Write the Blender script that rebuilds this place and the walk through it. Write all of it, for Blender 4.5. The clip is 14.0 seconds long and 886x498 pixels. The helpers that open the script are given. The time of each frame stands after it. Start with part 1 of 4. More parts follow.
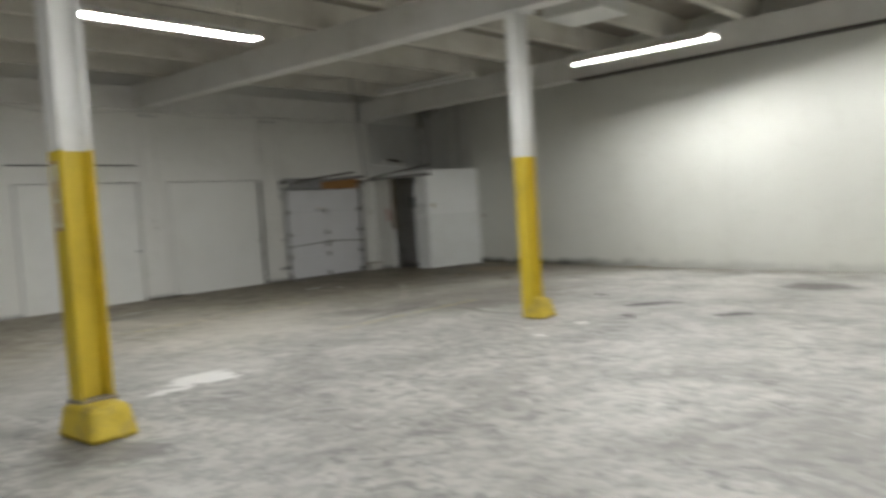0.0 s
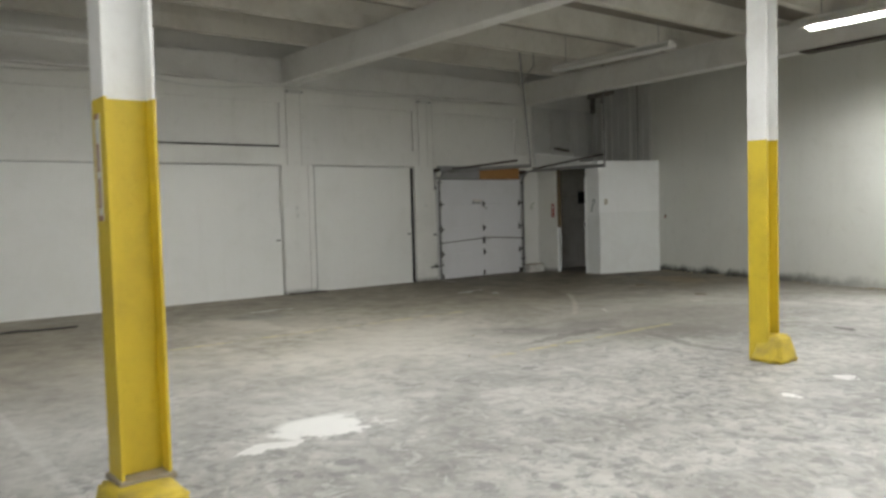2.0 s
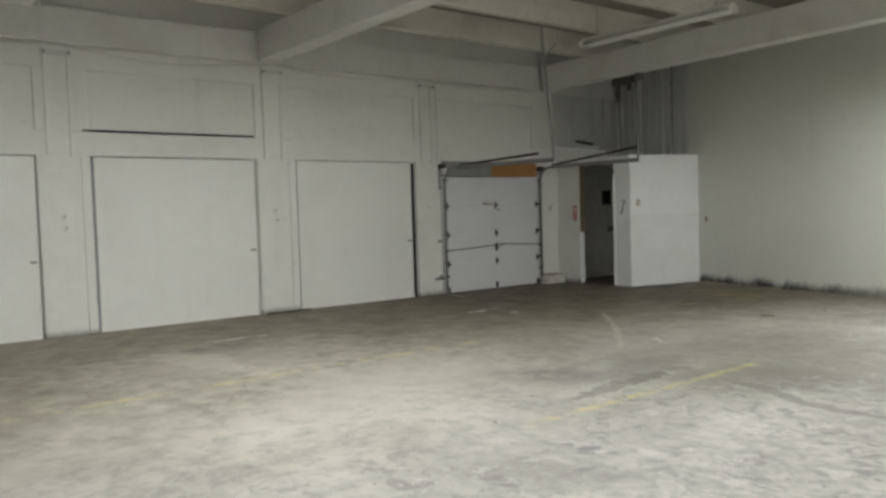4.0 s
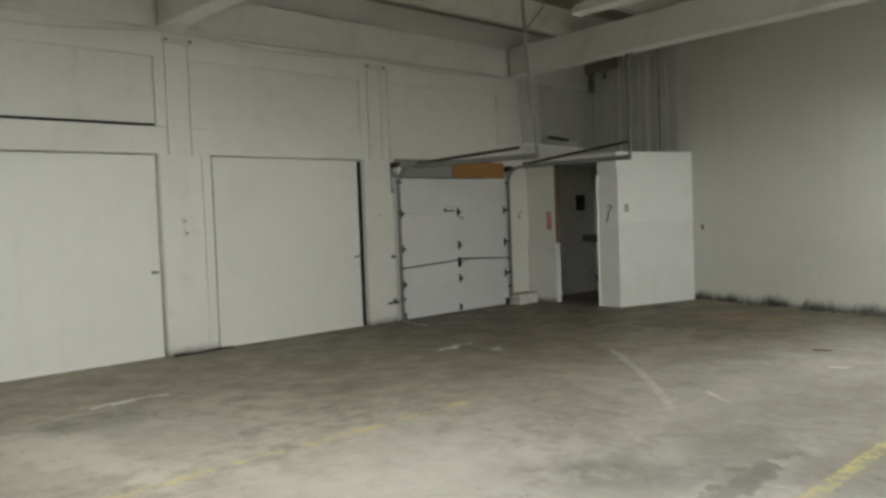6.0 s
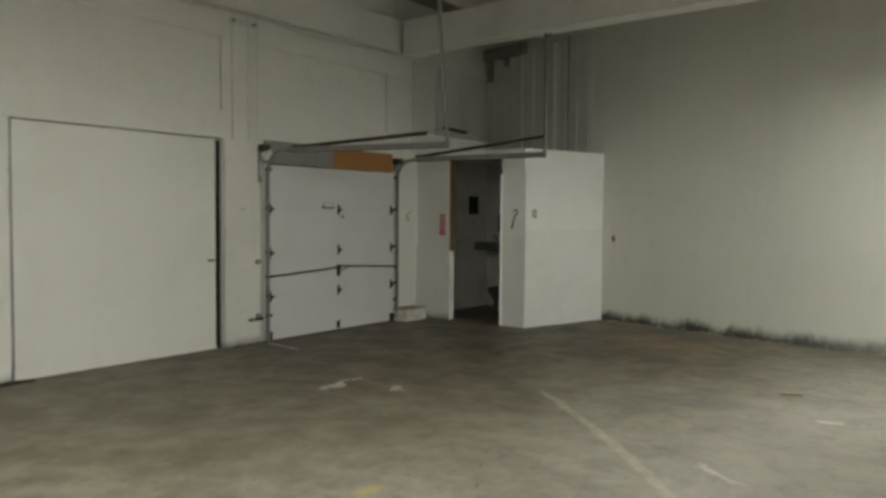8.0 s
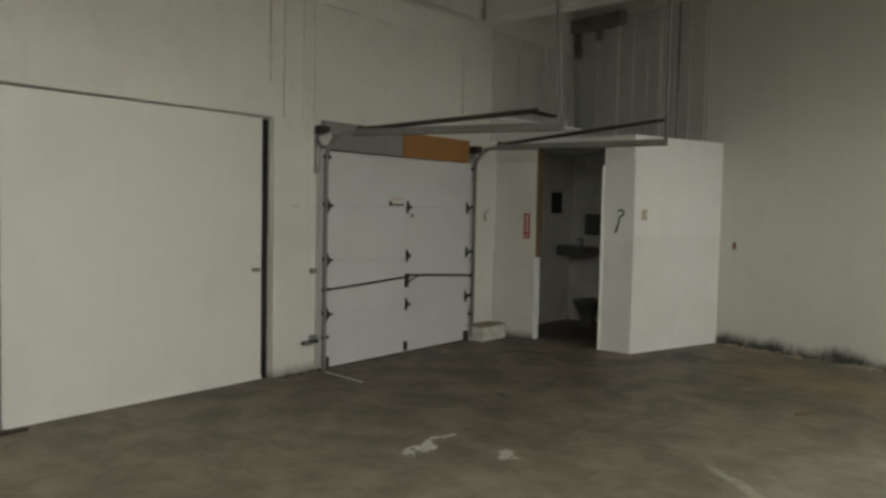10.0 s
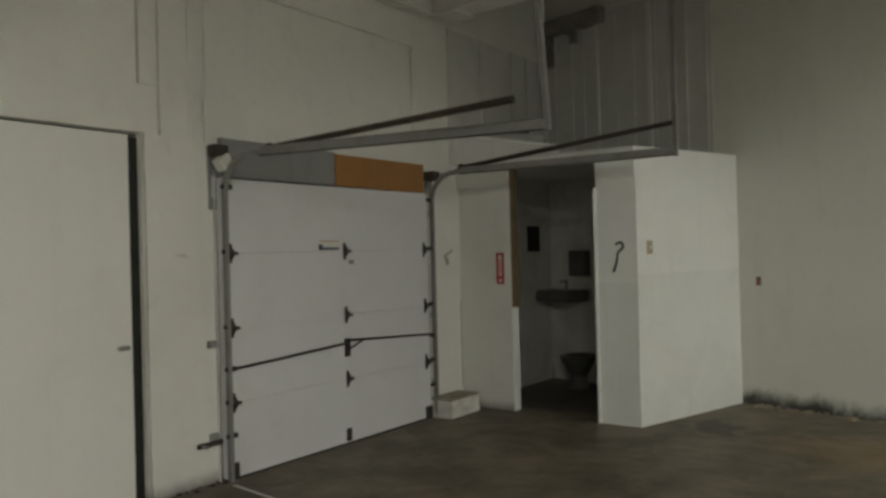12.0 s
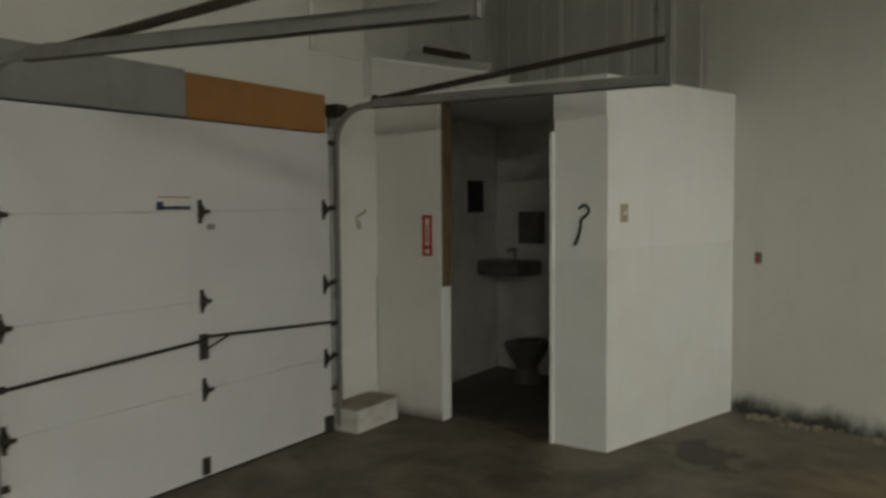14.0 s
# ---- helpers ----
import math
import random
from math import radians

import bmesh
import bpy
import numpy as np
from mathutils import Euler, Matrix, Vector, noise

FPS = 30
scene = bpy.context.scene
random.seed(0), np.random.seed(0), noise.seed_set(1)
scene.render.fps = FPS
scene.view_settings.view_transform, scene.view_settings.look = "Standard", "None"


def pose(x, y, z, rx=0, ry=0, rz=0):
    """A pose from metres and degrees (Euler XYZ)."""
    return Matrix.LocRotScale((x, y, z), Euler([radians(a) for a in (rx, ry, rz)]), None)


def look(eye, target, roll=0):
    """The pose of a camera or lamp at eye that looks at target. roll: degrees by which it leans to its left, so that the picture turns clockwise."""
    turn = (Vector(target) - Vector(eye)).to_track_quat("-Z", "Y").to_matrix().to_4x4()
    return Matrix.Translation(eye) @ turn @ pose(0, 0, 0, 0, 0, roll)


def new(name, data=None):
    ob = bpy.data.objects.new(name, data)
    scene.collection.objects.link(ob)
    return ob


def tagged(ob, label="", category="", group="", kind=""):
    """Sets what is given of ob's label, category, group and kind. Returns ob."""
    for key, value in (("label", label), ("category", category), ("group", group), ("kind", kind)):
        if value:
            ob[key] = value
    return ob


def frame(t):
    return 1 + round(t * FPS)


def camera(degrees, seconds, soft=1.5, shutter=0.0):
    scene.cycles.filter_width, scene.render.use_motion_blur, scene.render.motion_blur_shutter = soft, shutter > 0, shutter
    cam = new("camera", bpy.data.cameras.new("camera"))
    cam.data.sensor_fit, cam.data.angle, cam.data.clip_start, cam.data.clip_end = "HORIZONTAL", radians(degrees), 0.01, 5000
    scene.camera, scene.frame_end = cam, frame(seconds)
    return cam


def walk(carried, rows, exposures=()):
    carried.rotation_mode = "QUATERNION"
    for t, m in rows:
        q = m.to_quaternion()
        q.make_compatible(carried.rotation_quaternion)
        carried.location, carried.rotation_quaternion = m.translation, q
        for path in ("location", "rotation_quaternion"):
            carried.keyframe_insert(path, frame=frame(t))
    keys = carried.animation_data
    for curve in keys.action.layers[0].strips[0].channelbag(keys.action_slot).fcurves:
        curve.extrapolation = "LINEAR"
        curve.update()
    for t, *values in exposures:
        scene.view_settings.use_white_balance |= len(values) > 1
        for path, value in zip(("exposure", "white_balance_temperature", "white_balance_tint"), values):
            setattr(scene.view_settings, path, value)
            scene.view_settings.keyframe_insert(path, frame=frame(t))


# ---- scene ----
cam = camera(58.8, 14.0, soft=2.9, shutter=0.5)
PATH = [
    (0, (15.044, -16.314, 1.457), (13.745, -14.796, 1.356), -3.8),
    (0.5, (14.548, -15.844, 1.453), (12.974, -14.612, 1.382), -2.8),
    (1, (14.125, -15.548, 1.473), (12.621, -14.238, 1.328), -2.7),
    (1.5, (13.703, -15.199, 1.466), (12.091, -14.027, 1.31), -1.4),
    (2, (13.218, -14.87, 1.485), (11.656, -13.625, 1.387), -1.6),
    (2.5, (12.764, -14.438, 1.461), (11.172, -13.235, 1.327), -4.4),
    (3, (12.278, -14.139, 1.45), (10.64, -13.0, 1.307), -2.3),
    (3.2, (12.122, -13.999, 1.482), (10.537, -12.783, 1.39), -1.7),
    (5.3, (9.8, -12.618, 1.554), (8.269, -11.338, 1.423), -2.2),
    (5.5, (9.614, -12.478, 1.572), (8.151, -11.12, 1.45), -1.4),
    (6, (9.024, -12.135, 1.561), (7.58, -10.754, 1.476), -2.1),
    (6.5, (8.554, -11.894, 1.572), (7.207, -10.421, 1.444), 0.8),
    (7, (8.111, -11.608, 1.544), (6.838, -10.069, 1.445), -2.1),
    (7.5, (7.651, -11.222, 1.518), (6.251, -9.798, 1.418), 0.6),
    (8, (7.302, -10.923, 1.562), (6.14, -9.298, 1.473), 0.4),
    (8.2, (7.096, -10.77, 1.496), (5.898, -9.169, 1.455), -1.7),
    (10.3, (5.486, -9.563, 1.631), (4.276, -7.976, 1.508), 1.9),
    (10.5, (5.352, -9.386, 1.613), (4.203, -7.752, 1.512), 1.2),
    (11, (5.097, -8.905, 1.628), (3.772, -7.41, 1.71), -1.3),
    (11.5, (4.805, -8.577, 1.591), (3.56, -7.012, 1.623), 0.6),
    (12, (4.563, -8.1, 1.576), (3.403, -6.471, 1.585), -1.5),
    (12.5, (4.325, -7.65, 1.612), (3.084, -6.082, 1.555), 0.3),
    (13, (4.162, -7.24, 1.602), (3.033, -5.594, 1.465), -0.6),
    (13.5, (3.962, -6.735, 1.672), (2.815, -5.107, 1.489), -2.7),
    (14, (3.78, -6.381, 1.65), (2.711, -4.695, 1.533), -0.4),
]
# the clip's camera opens up a little and warms as it nears the dim corner
EXPOSURE = [(0.0, -0.12, 6500, 8), (1.0, 0.04, 6500, 8), (3.0, 0.27, 6520, 7), (5.5, 0.40, 6600, 5), (8.0, 0.31, 7050, 4), (10.5, 0.26, 7050, 4), (14.0, 0.17, 7150, 4)]
walk(cam, [(t, look(eye, target, roll)) for t, eye, target, roll in PATH], EXPOSURE)

# ---- light of the place ----
world = bpy.data.worlds.new("world")
scene.world = world
world.use_nodes = True
world.node_tree.nodes["Background"].inputs[0].default_value = (0.6, 0.65, 0.7, 1)
world.node_tree.nodes["Background"].inputs[1].default_value = 0.02
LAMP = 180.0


# ---- materials ----
def nodes_of(name):
    m = bpy.data.materials.new(name)
    m.use_nodes = True
    t = m.node_tree
    return m, t, t.nodes["Principled BSDF"]


def add(t, kind, **values):
    n = t.nodes.new(kind)
    for k, v in values.items():
        if k == "operation":
            n.operation = v
        elif k == "blend":
            n.blend_type = v
        elif k == "clamp":
            n.use_clamp = v
    return n


def val(t, op, a, b=None, c=None, clamp=False):
    n = add(t, "ShaderNodeMath", operation=op, clamp=clamp)
    for i, v in enumerate((a, b, c)):
        if v is None:
            continue
        if isinstance(v, (int, float)):
            n.inputs[i].default_value = v
        else:
            t.links.new(v, n.inputs[i])
    return n.outputs[0]


def step(t, x, lo, hi):
    """0 below lo, 1 above hi, smooth between."""
    n = t.nodes.new("ShaderNodeMapRange")
    n.interpolation_type = "SMOOTHSTEP"
    t.links.new(x, n.inputs["Value"])
    n.inputs["From Min"].default_value, n.inputs["From Max"].default_value = (lo, hi) if lo < hi else (hi, lo)
    n.inputs["To Min"].default_value, n.inputs["To Max"].default_value = (0, 1) if lo < hi else (1, 0)
    return n.outputs[0]


def noise_of(t, where, scale, detail=4.0, rough=0.55, warp=0.0):
    n = t.nodes.new("ShaderNodeTexNoise")
    n.inputs["Scale"].default_value, n.inputs["Detail"].default_value = scale, detail
    n.inputs["Roughness"].default_value, n.inputs["Distortion"].default_value = rough, warp
    if where is not None:
        t.links.new(where, n.inputs["Vector"])
    return n.outputs["Fac"]


def mix(t, fac, a, b):
    n = t.nodes.new("ShaderNodeMix")
    n.data_type = "RGBA"
    for sock, v in ((n.inputs["Factor"], fac), (n.inputs["A"], a), (n.inputs["B"], b)):
        if isinstance(v, tuple):
            sock.default_value = (*v, 1)
        elif isinstance(v, (int, float)):
            sock.default_value = v
        else:
            t.links.new(v, sock)
    return [o for o in n.outputs if o.type == "RGBA"][0]


def bump(t, bsdf, height, strength, distance=0.01):
    n = t.nodes.new("ShaderNodeBump")
    n.inputs["Strength"].default_value, n.inputs["Distance"].default_value = strength, distance
    t.links.new(height, n.inputs["Height"])
    t.links.new(n.outputs[0], bsdf.inputs["Normal"])


def place_of(t):
    return t.nodes.new("ShaderNodeNewGeometry").outputs["Position"]


def scaled(t, where, x, y, z):
    n = t.nodes.new("ShaderNodeMapping")
    n.inputs["Scale"].default_value = (x, y, z)
    t.links.new(where, n.inputs["Vector"])
    return n.outputs[0]


def paint(name, colour, dirt, rough=0.6, coarse=1.3, fine=14.0, amount=0.35, relief=0.25, metal=0.0, streaks=0.0):
    m, t, b = nodes_of(name)
    p = place_of(t)
    big = step(t, noise_of(t, p, coarse, 5, 0.6, 0.4), 0.42, 0.72)
    small = step(t, noise_of(t, p, fine, 6, 0.65), 0.5, 0.78)
    c = mix(t, val(t, "MULTIPLY", big, amount), colour, dirt)
    c = mix(t, val(t, "MULTIPLY", small, amount * 0.6), c, dirt)
    if streaks:
        run = step(t, noise_of(t, scaled(t, p, 9, 9, 0.5), 1.0, 4, 0.6), 0.55, 0.8)
        c = mix(t, val(t, "MULTIPLY", run, streaks), c, dirt)
    t.links.new(c, b.inputs["Base Color"])
    r = val(t, "MULTIPLY_ADD", small, 0.2, rough)
    t.links.new(r, b.inputs["Roughness"])
    b.inputs["Metallic"].default_value = metal
    bump(t, b, noise_of(t, p, fine * 3, 5, 0.6), relief, 0.004)
    return m


def wall_paint(name, colour, dirt, foot, foot_height):
    """White wall paint with grime, faint runs and a mouldy, flaking foot."""
    m, t, b = nodes_of(name)
    p = place_of(t)
    xyz = t.nodes.new("ShaderNodeSeparateXYZ")
    t.links.new(p, xyz.inputs[0])
    big = step(t, noise_of(t, p, 0.7, 5, 0.6, 0.6), 0.4, 0.75)
    mid = step(t, noise_of(t, p, 5.0, 6, 0.65, 0.5), 0.52, 0.75)
    runs = step(t, noise_of(t, scaled(t, p, 7, 7, 0.35), 1.0, 5, 0.6), 0.5, 0.85)
    c = mix(t, val(t, "MULTIPLY", big, 0.22), colour, dirt)
    c = mix(t, val(t, "MULTIPLY", mid, 0.22), c, dirt)
    c = mix(t, val(t, "MULTIPLY", runs, 0.22), c, dirt)
    edge = val(t, "MULTIPLY_ADD", noise_of(t, scaled(t, p, 1, 1, 0.6), 2.2, 6, 0.66, 0.2), foot_height * 2.6, -foot_height * 0.65)
    low = step(t, val(t, "SUBTRACT", xyz.outputs[2], edge), 0.10, -0.07)
    speck = step(t, noise_of(t, p, 6, 7, 0.72), 0.08, 0.52)
    damp = val(t, "MULTIPLY_ADD", step(t, xyz.outputs[0], 8.5, 4.5), 0.75, 0.25)
    c = mix(t, val(t, "MULTIPLY", val(t, "MULTIPLY", low, speck), damp), c, foot)
    t.links.new(c, b.inputs["Base Color"])
    b.inputs["Roughness"].default_value = 0.62
    h = val(t, "ADD", noise_of(t, p, 40, 4, 0.6), val(t, "MULTIPLY", noise_of(t, p, 3, 4, 0.6), 2.0))
    bump(t, b, h, 0.35, 0.004)
    return m


def concrete_floor():
    m, t, b = nodes_of("worn_concrete")
    p = place_of(t)
    xyz = t.nodes.new("ShaderNodeSeparateXYZ")
    t.links.new(p, xyz.inputs[0])
    x, y = xyz.outputs[0], xyz.outputs[1]
    huge = noise_of(t, p, 0.28, 4, 0.55, 0.8)
    big = noise_of(t, p, 0.9, 6, 0.62, 0.5)
    mid = noise_of(t, p, 4.6, 7, 0.66, 0.25)
    fine = noise_of(t, p, 13, 6, 0.7)
    grit = noise_of(t, p, 90, 3, 0.6)
    c = mix(t, step(t, big, 0.3, 0.7), (0.29, 0.28, 0.258), (0.55, 0.535, 0.50))
    c = mix(t, val(t, "MULTIPLY", step(t, mid, 0.42, 0.70), 0.48), c, (0.185, 0.178, 0.165))
    c = mix(t, val(t, "MULTIPLY", step(t, fine, 0.45, 0.75), 0.38), c, (0.56, 0.55, 0.52))
    c = mix(t, val(t, "MULTIPLY", step(t, grit, 0.55, 0.75), 0.22), c, (0.15, 0.14, 0.13))
    cell = noise_of(t, p, 7.5, 5, 0.7, 0.15)
    worn = val(t, "MULTIPLY", step(t, x, 7.2, 9.2), step(t, cell, 0.48, 0.57))
    c = mix(t, val(t, "MULTIPLY", worn, 0.38), c, (0.17, 0.168, 0.165))
    # scabbed skin of the slab: clusters of dark pits and pale flakes
    cluster = step(t, noise_of(t, p, 0.8, 3, 0.6, 0.6), 0.40, 0.58)
    scab = step(t, noise_of(t, p, 6.8, 4, 0.6, 0.6), 0.53, 0.61)
    flake = step(t, noise_of(t, p, 4.6, 4, 0.62, 0.8), 0.56, 0.66)
    near_slab = val(t, "MULTIPLY_ADD", step(t, x, 5.0, 8.5), 0.75, 0.25)
    c = mix(t, val(t, "MULTIPLY", val(t, "MULTIPLY", scab, cluster), val(t, "MULTIPLY", near_slab, 0.52)), c, (0.13, 0.128, 0.125))
    c = mix(t, val(t, "MULTIPLY", flake, val(t, "MULTIPLY", near_slab, 0.42)), c, (0.64, 0.63, 0.60))
    # slab turns browner and darker along the doors and in the corner
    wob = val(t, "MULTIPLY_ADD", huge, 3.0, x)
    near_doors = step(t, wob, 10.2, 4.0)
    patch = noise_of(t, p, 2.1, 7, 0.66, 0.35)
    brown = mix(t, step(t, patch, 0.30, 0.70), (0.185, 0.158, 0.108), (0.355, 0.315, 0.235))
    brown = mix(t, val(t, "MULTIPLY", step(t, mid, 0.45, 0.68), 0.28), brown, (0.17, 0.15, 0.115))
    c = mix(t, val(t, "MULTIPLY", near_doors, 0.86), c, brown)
    # deeper brown towards the corner in front of the cubicle
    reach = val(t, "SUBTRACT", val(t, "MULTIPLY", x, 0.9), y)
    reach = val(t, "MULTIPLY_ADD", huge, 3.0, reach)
    corner_brown = mix(t, step(t, patch, 0.36, 0.66), (0.062, 0.048, 0.028), (0.15, 0.125, 0.085))
    c = mix(t, val(t, "MULTIPLY", step(t, reach, 13.2, 6.0), 0.88), c, corner_brown)
    # swept dirt lying along the damp side wall
    away = val(t, "SUBTRACT", val(t, "MULTIPLY_ADD", x, -0.25, 0.6), y)
    away = val(t, "MULTIPLY_ADD", big, 1.6, away)
    c = mix(t, val(t, "MULTIPLY", step(t, away, 1.9, 0.9), 0.55), c, (0.15, 0.135, 0.10))
    wx = val(t, "MULTIPLY_ADD", mid, 0.5, val(t, "ADD", x, -0.25))
    wy = val(t, "MULTIPLY_ADD", big, 0.7, val(t, "ADD", y, -0.35))

    def blot(c, cx, cy, rx, ry, colour, strength, turn=0.0, ragged=0.5, rim=(1.0, 0.72)):
        dx, dy = val(t, "ADD", wx, -cx), val(t, "ADD", wy, -cy)
        co, si = math.cos(radians(turn)), math.sin(radians(turn))
        u = val(t, "ADD", val(t, "MULTIPLY", dx, co / rx), val(t, "MULTIPLY", dy, si / rx))
        v = val(t, "ADD", val(t, "MULTIPLY", dx, -si / ry), val(t, "MULTIPLY", dy, co / ry))
        r = val(t, "SQRT", val(t, "ADD", val(t, "MULTIPLY", u, u), val(t, "MULTIPLY", v, v)))
        r = val(t, "MULTIPLY_ADD", val(t, "ADD", mid, -0.5), ragged * 2.2, r)
        return mix(t, val(t, "MULTIPLY", step(t, r, rim[0], rim[1]), strength), c, colour)

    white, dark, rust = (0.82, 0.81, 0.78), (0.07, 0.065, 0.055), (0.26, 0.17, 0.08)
    c = blot(c, 8.40, -12.12, 0.27, 0.38, white, 0.9, 10, 1.0, (1.15, 0.7))
    c = blot(c, 8.62, -12.66, 0.09, 0.24, white, 0.85, 0, 1.0)
    c = blot(c, 10.2, -9.1, 0.07, 0.1, white, 0.9, 20)
    c = blot(c, 11.4, -11.0, 0.13, 0.16, white, 0.2, 20, 0.9)
    c = blot(c, 1.97, -9.35, 0.05, 0.32, white, 0.8, 0, 0.9)
    c = blot(c, 2.5, -9.85, 0.35, 0.6, dark, 0.6, 0, 0.9)
    c = blot(c, 2.37, -5.65, 0.045, 0.3, white, 0.7, 8, 0.7)
    c = blot(c, 5.9, -6.1, 0.04, 0.2, white, 0.4, 60, 0.8)
    # washroom floor, set darker than the slab outside
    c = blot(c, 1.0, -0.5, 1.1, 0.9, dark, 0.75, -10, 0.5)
    c = blot(c, 2.5, -1.15, 0.2, 0.3, (0.035, 0.026, 0.018), 0.9, 30, 1.2)
    c = blot(c, 1.95, -4.14, 0.06, 0.08, dark, 0.9, 0, 0.7)
    c = blot(c, 11.65, -7.18, 0.16, 0.30, (0.045, 0.042, 0.037), 0.92, -50, 0.5)
    c = blot(c, 10.30, -6.57, 0.14, 0.42, (0.045, 0.042, 0.037), 0.92, -50, 0.5)
    c = blot(c, 11.84, -4.4, 0.6, 0.45, dark, 0.75, -20, 0.8)
    c = blot(c, 3.9, -1.6, 0.9, 0.5, rust, 0.36, -14, 0.8, (1.3, 0.5))
    c = blot(c, 6.4, -8.3, 0.8, 0.35, dark, 0.42, 40, 0.9, (1.35, 0.4))
    c = blot(c, 7.6, -7.2, 0.5, 0.7, dark, 0.38, -30, 0.9, (1.35, 0.4))
    c = blot(c, 9.9, -13.9, 0.5, 0.35, dark, 0.5, 20, 0.8)
    c = blot(c, 7.03, -8.1, 0.10, 0.95, dark, 0.5, 4, 0.35)
    c = blot(c, 8.2, -7.55, 0.95, 0.09, dark, 0.45, -20, 0.35)
    c = blot(c, 6.7, -7.4, 0.35, 0.55, dark, 0.45, 10, 0.9, (1.35, 0.4))
    c = blot(c, 3.3, -10.3, 1.0, 0.28, (0.60, 0.57, 0.49), 0.6, 12, 1.2, (1.35, 0.4))
    c = blot(c, 2.9, -5.5, 0.06, 0.16, white, 0.5, 20, 0.9)
    c = blot(c, 6.3, -4.35, 0.05, 0.14, white, 0.5, 60, 0.9)
    c = blot(c, 9.07, -5.72, 0.10, 0.2, dark, 0.92, 60, 0.5)
    c = blot(c, 10.2, -8.25, 0.07, 0.12, white, 0.7, 30, 0.7)
    c = blot(c, 5.5, -9.6, 1.2, 2.2, (0.56, 0.53, 0.46), 0.4, 30, 1.0, (1.35, 0.4))
    c = blot(c, 3.4, -10.2, 1.3, 1.7, (0.56, 0.53, 0.46), 0.4, 10, 1.0, (1.35, 0.4))
    c = blot(c, 7.4, -6.0, 1.3, 1.9, (0.15, 0.135, 0.108), 0.6, 20, 1.1, (1.35, 0.4))
    c = blot(c, 10.47, -7.65, 0.08, 0.17, dark, 0.92, 40, 0.5)
    # pale slab joint under the beam line
    joint = val(t, "MULTIPLY", step(t, val(t, "ABSOLUTE", val(t, "ADD", y, 13.84)), 0.05, 0.015), val(t, "MULTIPLY", step(t, x, 5.8, 6.6), step(t, x, 9.3, 9.0)))
    c = mix(t, val(t, "MULTIPLY", joint, val(t, "MULTIPLY", step(t, fine, 0.3, 0.6), 0.6)), c, (0.60, 0.59, 0.56))
    # pale joint repair that runs across the slab
    run_x = val(t, "ADD", x, -4.1)
    bow = val(t, "MULTIPLY", val(t, "MULTIPLY", run_x, val(t, "ADD", run_x, -1.7)), -0.10)
    bend = val(t, "ADD", val(t, "MULTIPLY_ADD", run_x, -1.02, -4.90), bow)
    off = val(t, "ABSOLUTE", val(t, "SUBTRACT", val(t, "MULTIPLY_ADD", val(t, "ADD", big, -0.5), 0.25, y), bend))
    seam = val(t, "MULTIPLY", step(t, off, 0.085, 0.03), val(t, "MULTIPLY", step(t, x, 3.95, 4.1), step(t, x, 6.1, 5.6)))
    c = mix(t, val(t, "MULTIPLY", seam, val(t, "MULTIPLY_ADD", step(t, fine, 0.3, 0.6), 0.4, 0.1)), c, (0.60, 0.57, 0.50))
    # worn yellow bay lines
    for cx, y0, y1 in ((4.42, -12.4, -7.5), (7.37, -9.6, -6.6)):
        line = step(t, val(t, "ABSOLUTE", val(t, "ADD", x, -cx)), 0.055, 0.045)
        ends = val(t, "MULTIPLY", step(t, y, y0 - 0.1, y0 + 0.1), step(t, y, y1 + 0.1, y1 - 0.1))
        wear = val(t, "MULTIPLY", step(t, mid, 0.6, 0.42), step(t, fine, 0.66, 0.4))
        c = mix(t, val(t, "MULTIPLY", val(t, "MULTIPLY", line, ends), val(t, "MULTIPLY", wear, 0.72)), c, (0.60, 0.51, 0.16))
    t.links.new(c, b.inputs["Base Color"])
    t.links.new(val(t, "MULTIPLY_ADD", mid, 0.35, 0.42), b.inputs["Roughness"])
    h = val(t, "ADD", val(t, "MULTIPLY", mid, 1.6), val(t, "ADD", fine, val(t, "MULTIPLY", grit, 0.5)))
    h = val(t, "MULTIPLY_ADD", val(t, "MULTIPLY", scab, cluster), -1.2, h)
    bump(t, b, h, 0.5, 0.007)
    return m


def glow(name, colour, strength):
    m, t, b = nodes_of(name)
    b.inputs["Base Color"].default_value = (0.8, 0.8, 0.8, 1)
    b.inputs["Emission Color"].default_value = (*colour, 1)
    b.inputs["Emission Strength"].default_value = strength
    return m


WHITE = (0.74, 0.735, 0.70)
M_WALL = wall_paint("white_wall_paint", WHITE, (0.50, 0.49, 0.44), (0.10, 0.095, 0.085), 0.035)
M_WALL_DAMP = wall_paint("damp_white_wall_paint", (0.70, 0.70, 0.65), (0.50, 0.49, 0.43), (0.055, 0.055, 0.046), 0.15)
M_DOOR = paint("white_door_paint", (0.76, 0.76, 0.73), (0.58, 0.57, 0.52), 0.5, 0.9, 8, 0.22, 0.12, streaks=0.15)
M_STEEL_DOOR = paint("pale_grey_steel_paint", (0.68, 0.68, 0.70), (0.52, 0.51, 0.50), 0.42, 1.5, 9, 0.22, 0.1, streaks=0.12)
M_BOARD = paint("white_wallboard", (0.84, 0.85, 0.84), (0.66, 0.65, 0.60), 0.6, 1.4, 10, 0.2, 0.15, streaks=0.15)
M_BOARD_LOW = paint("white_wallboard_second_coat", (0.79, 0.805, 0.79), (0.61, 0.60, 0.55), 0.6, 1.4, 10, 0.25, 0.15, streaks=0.2)
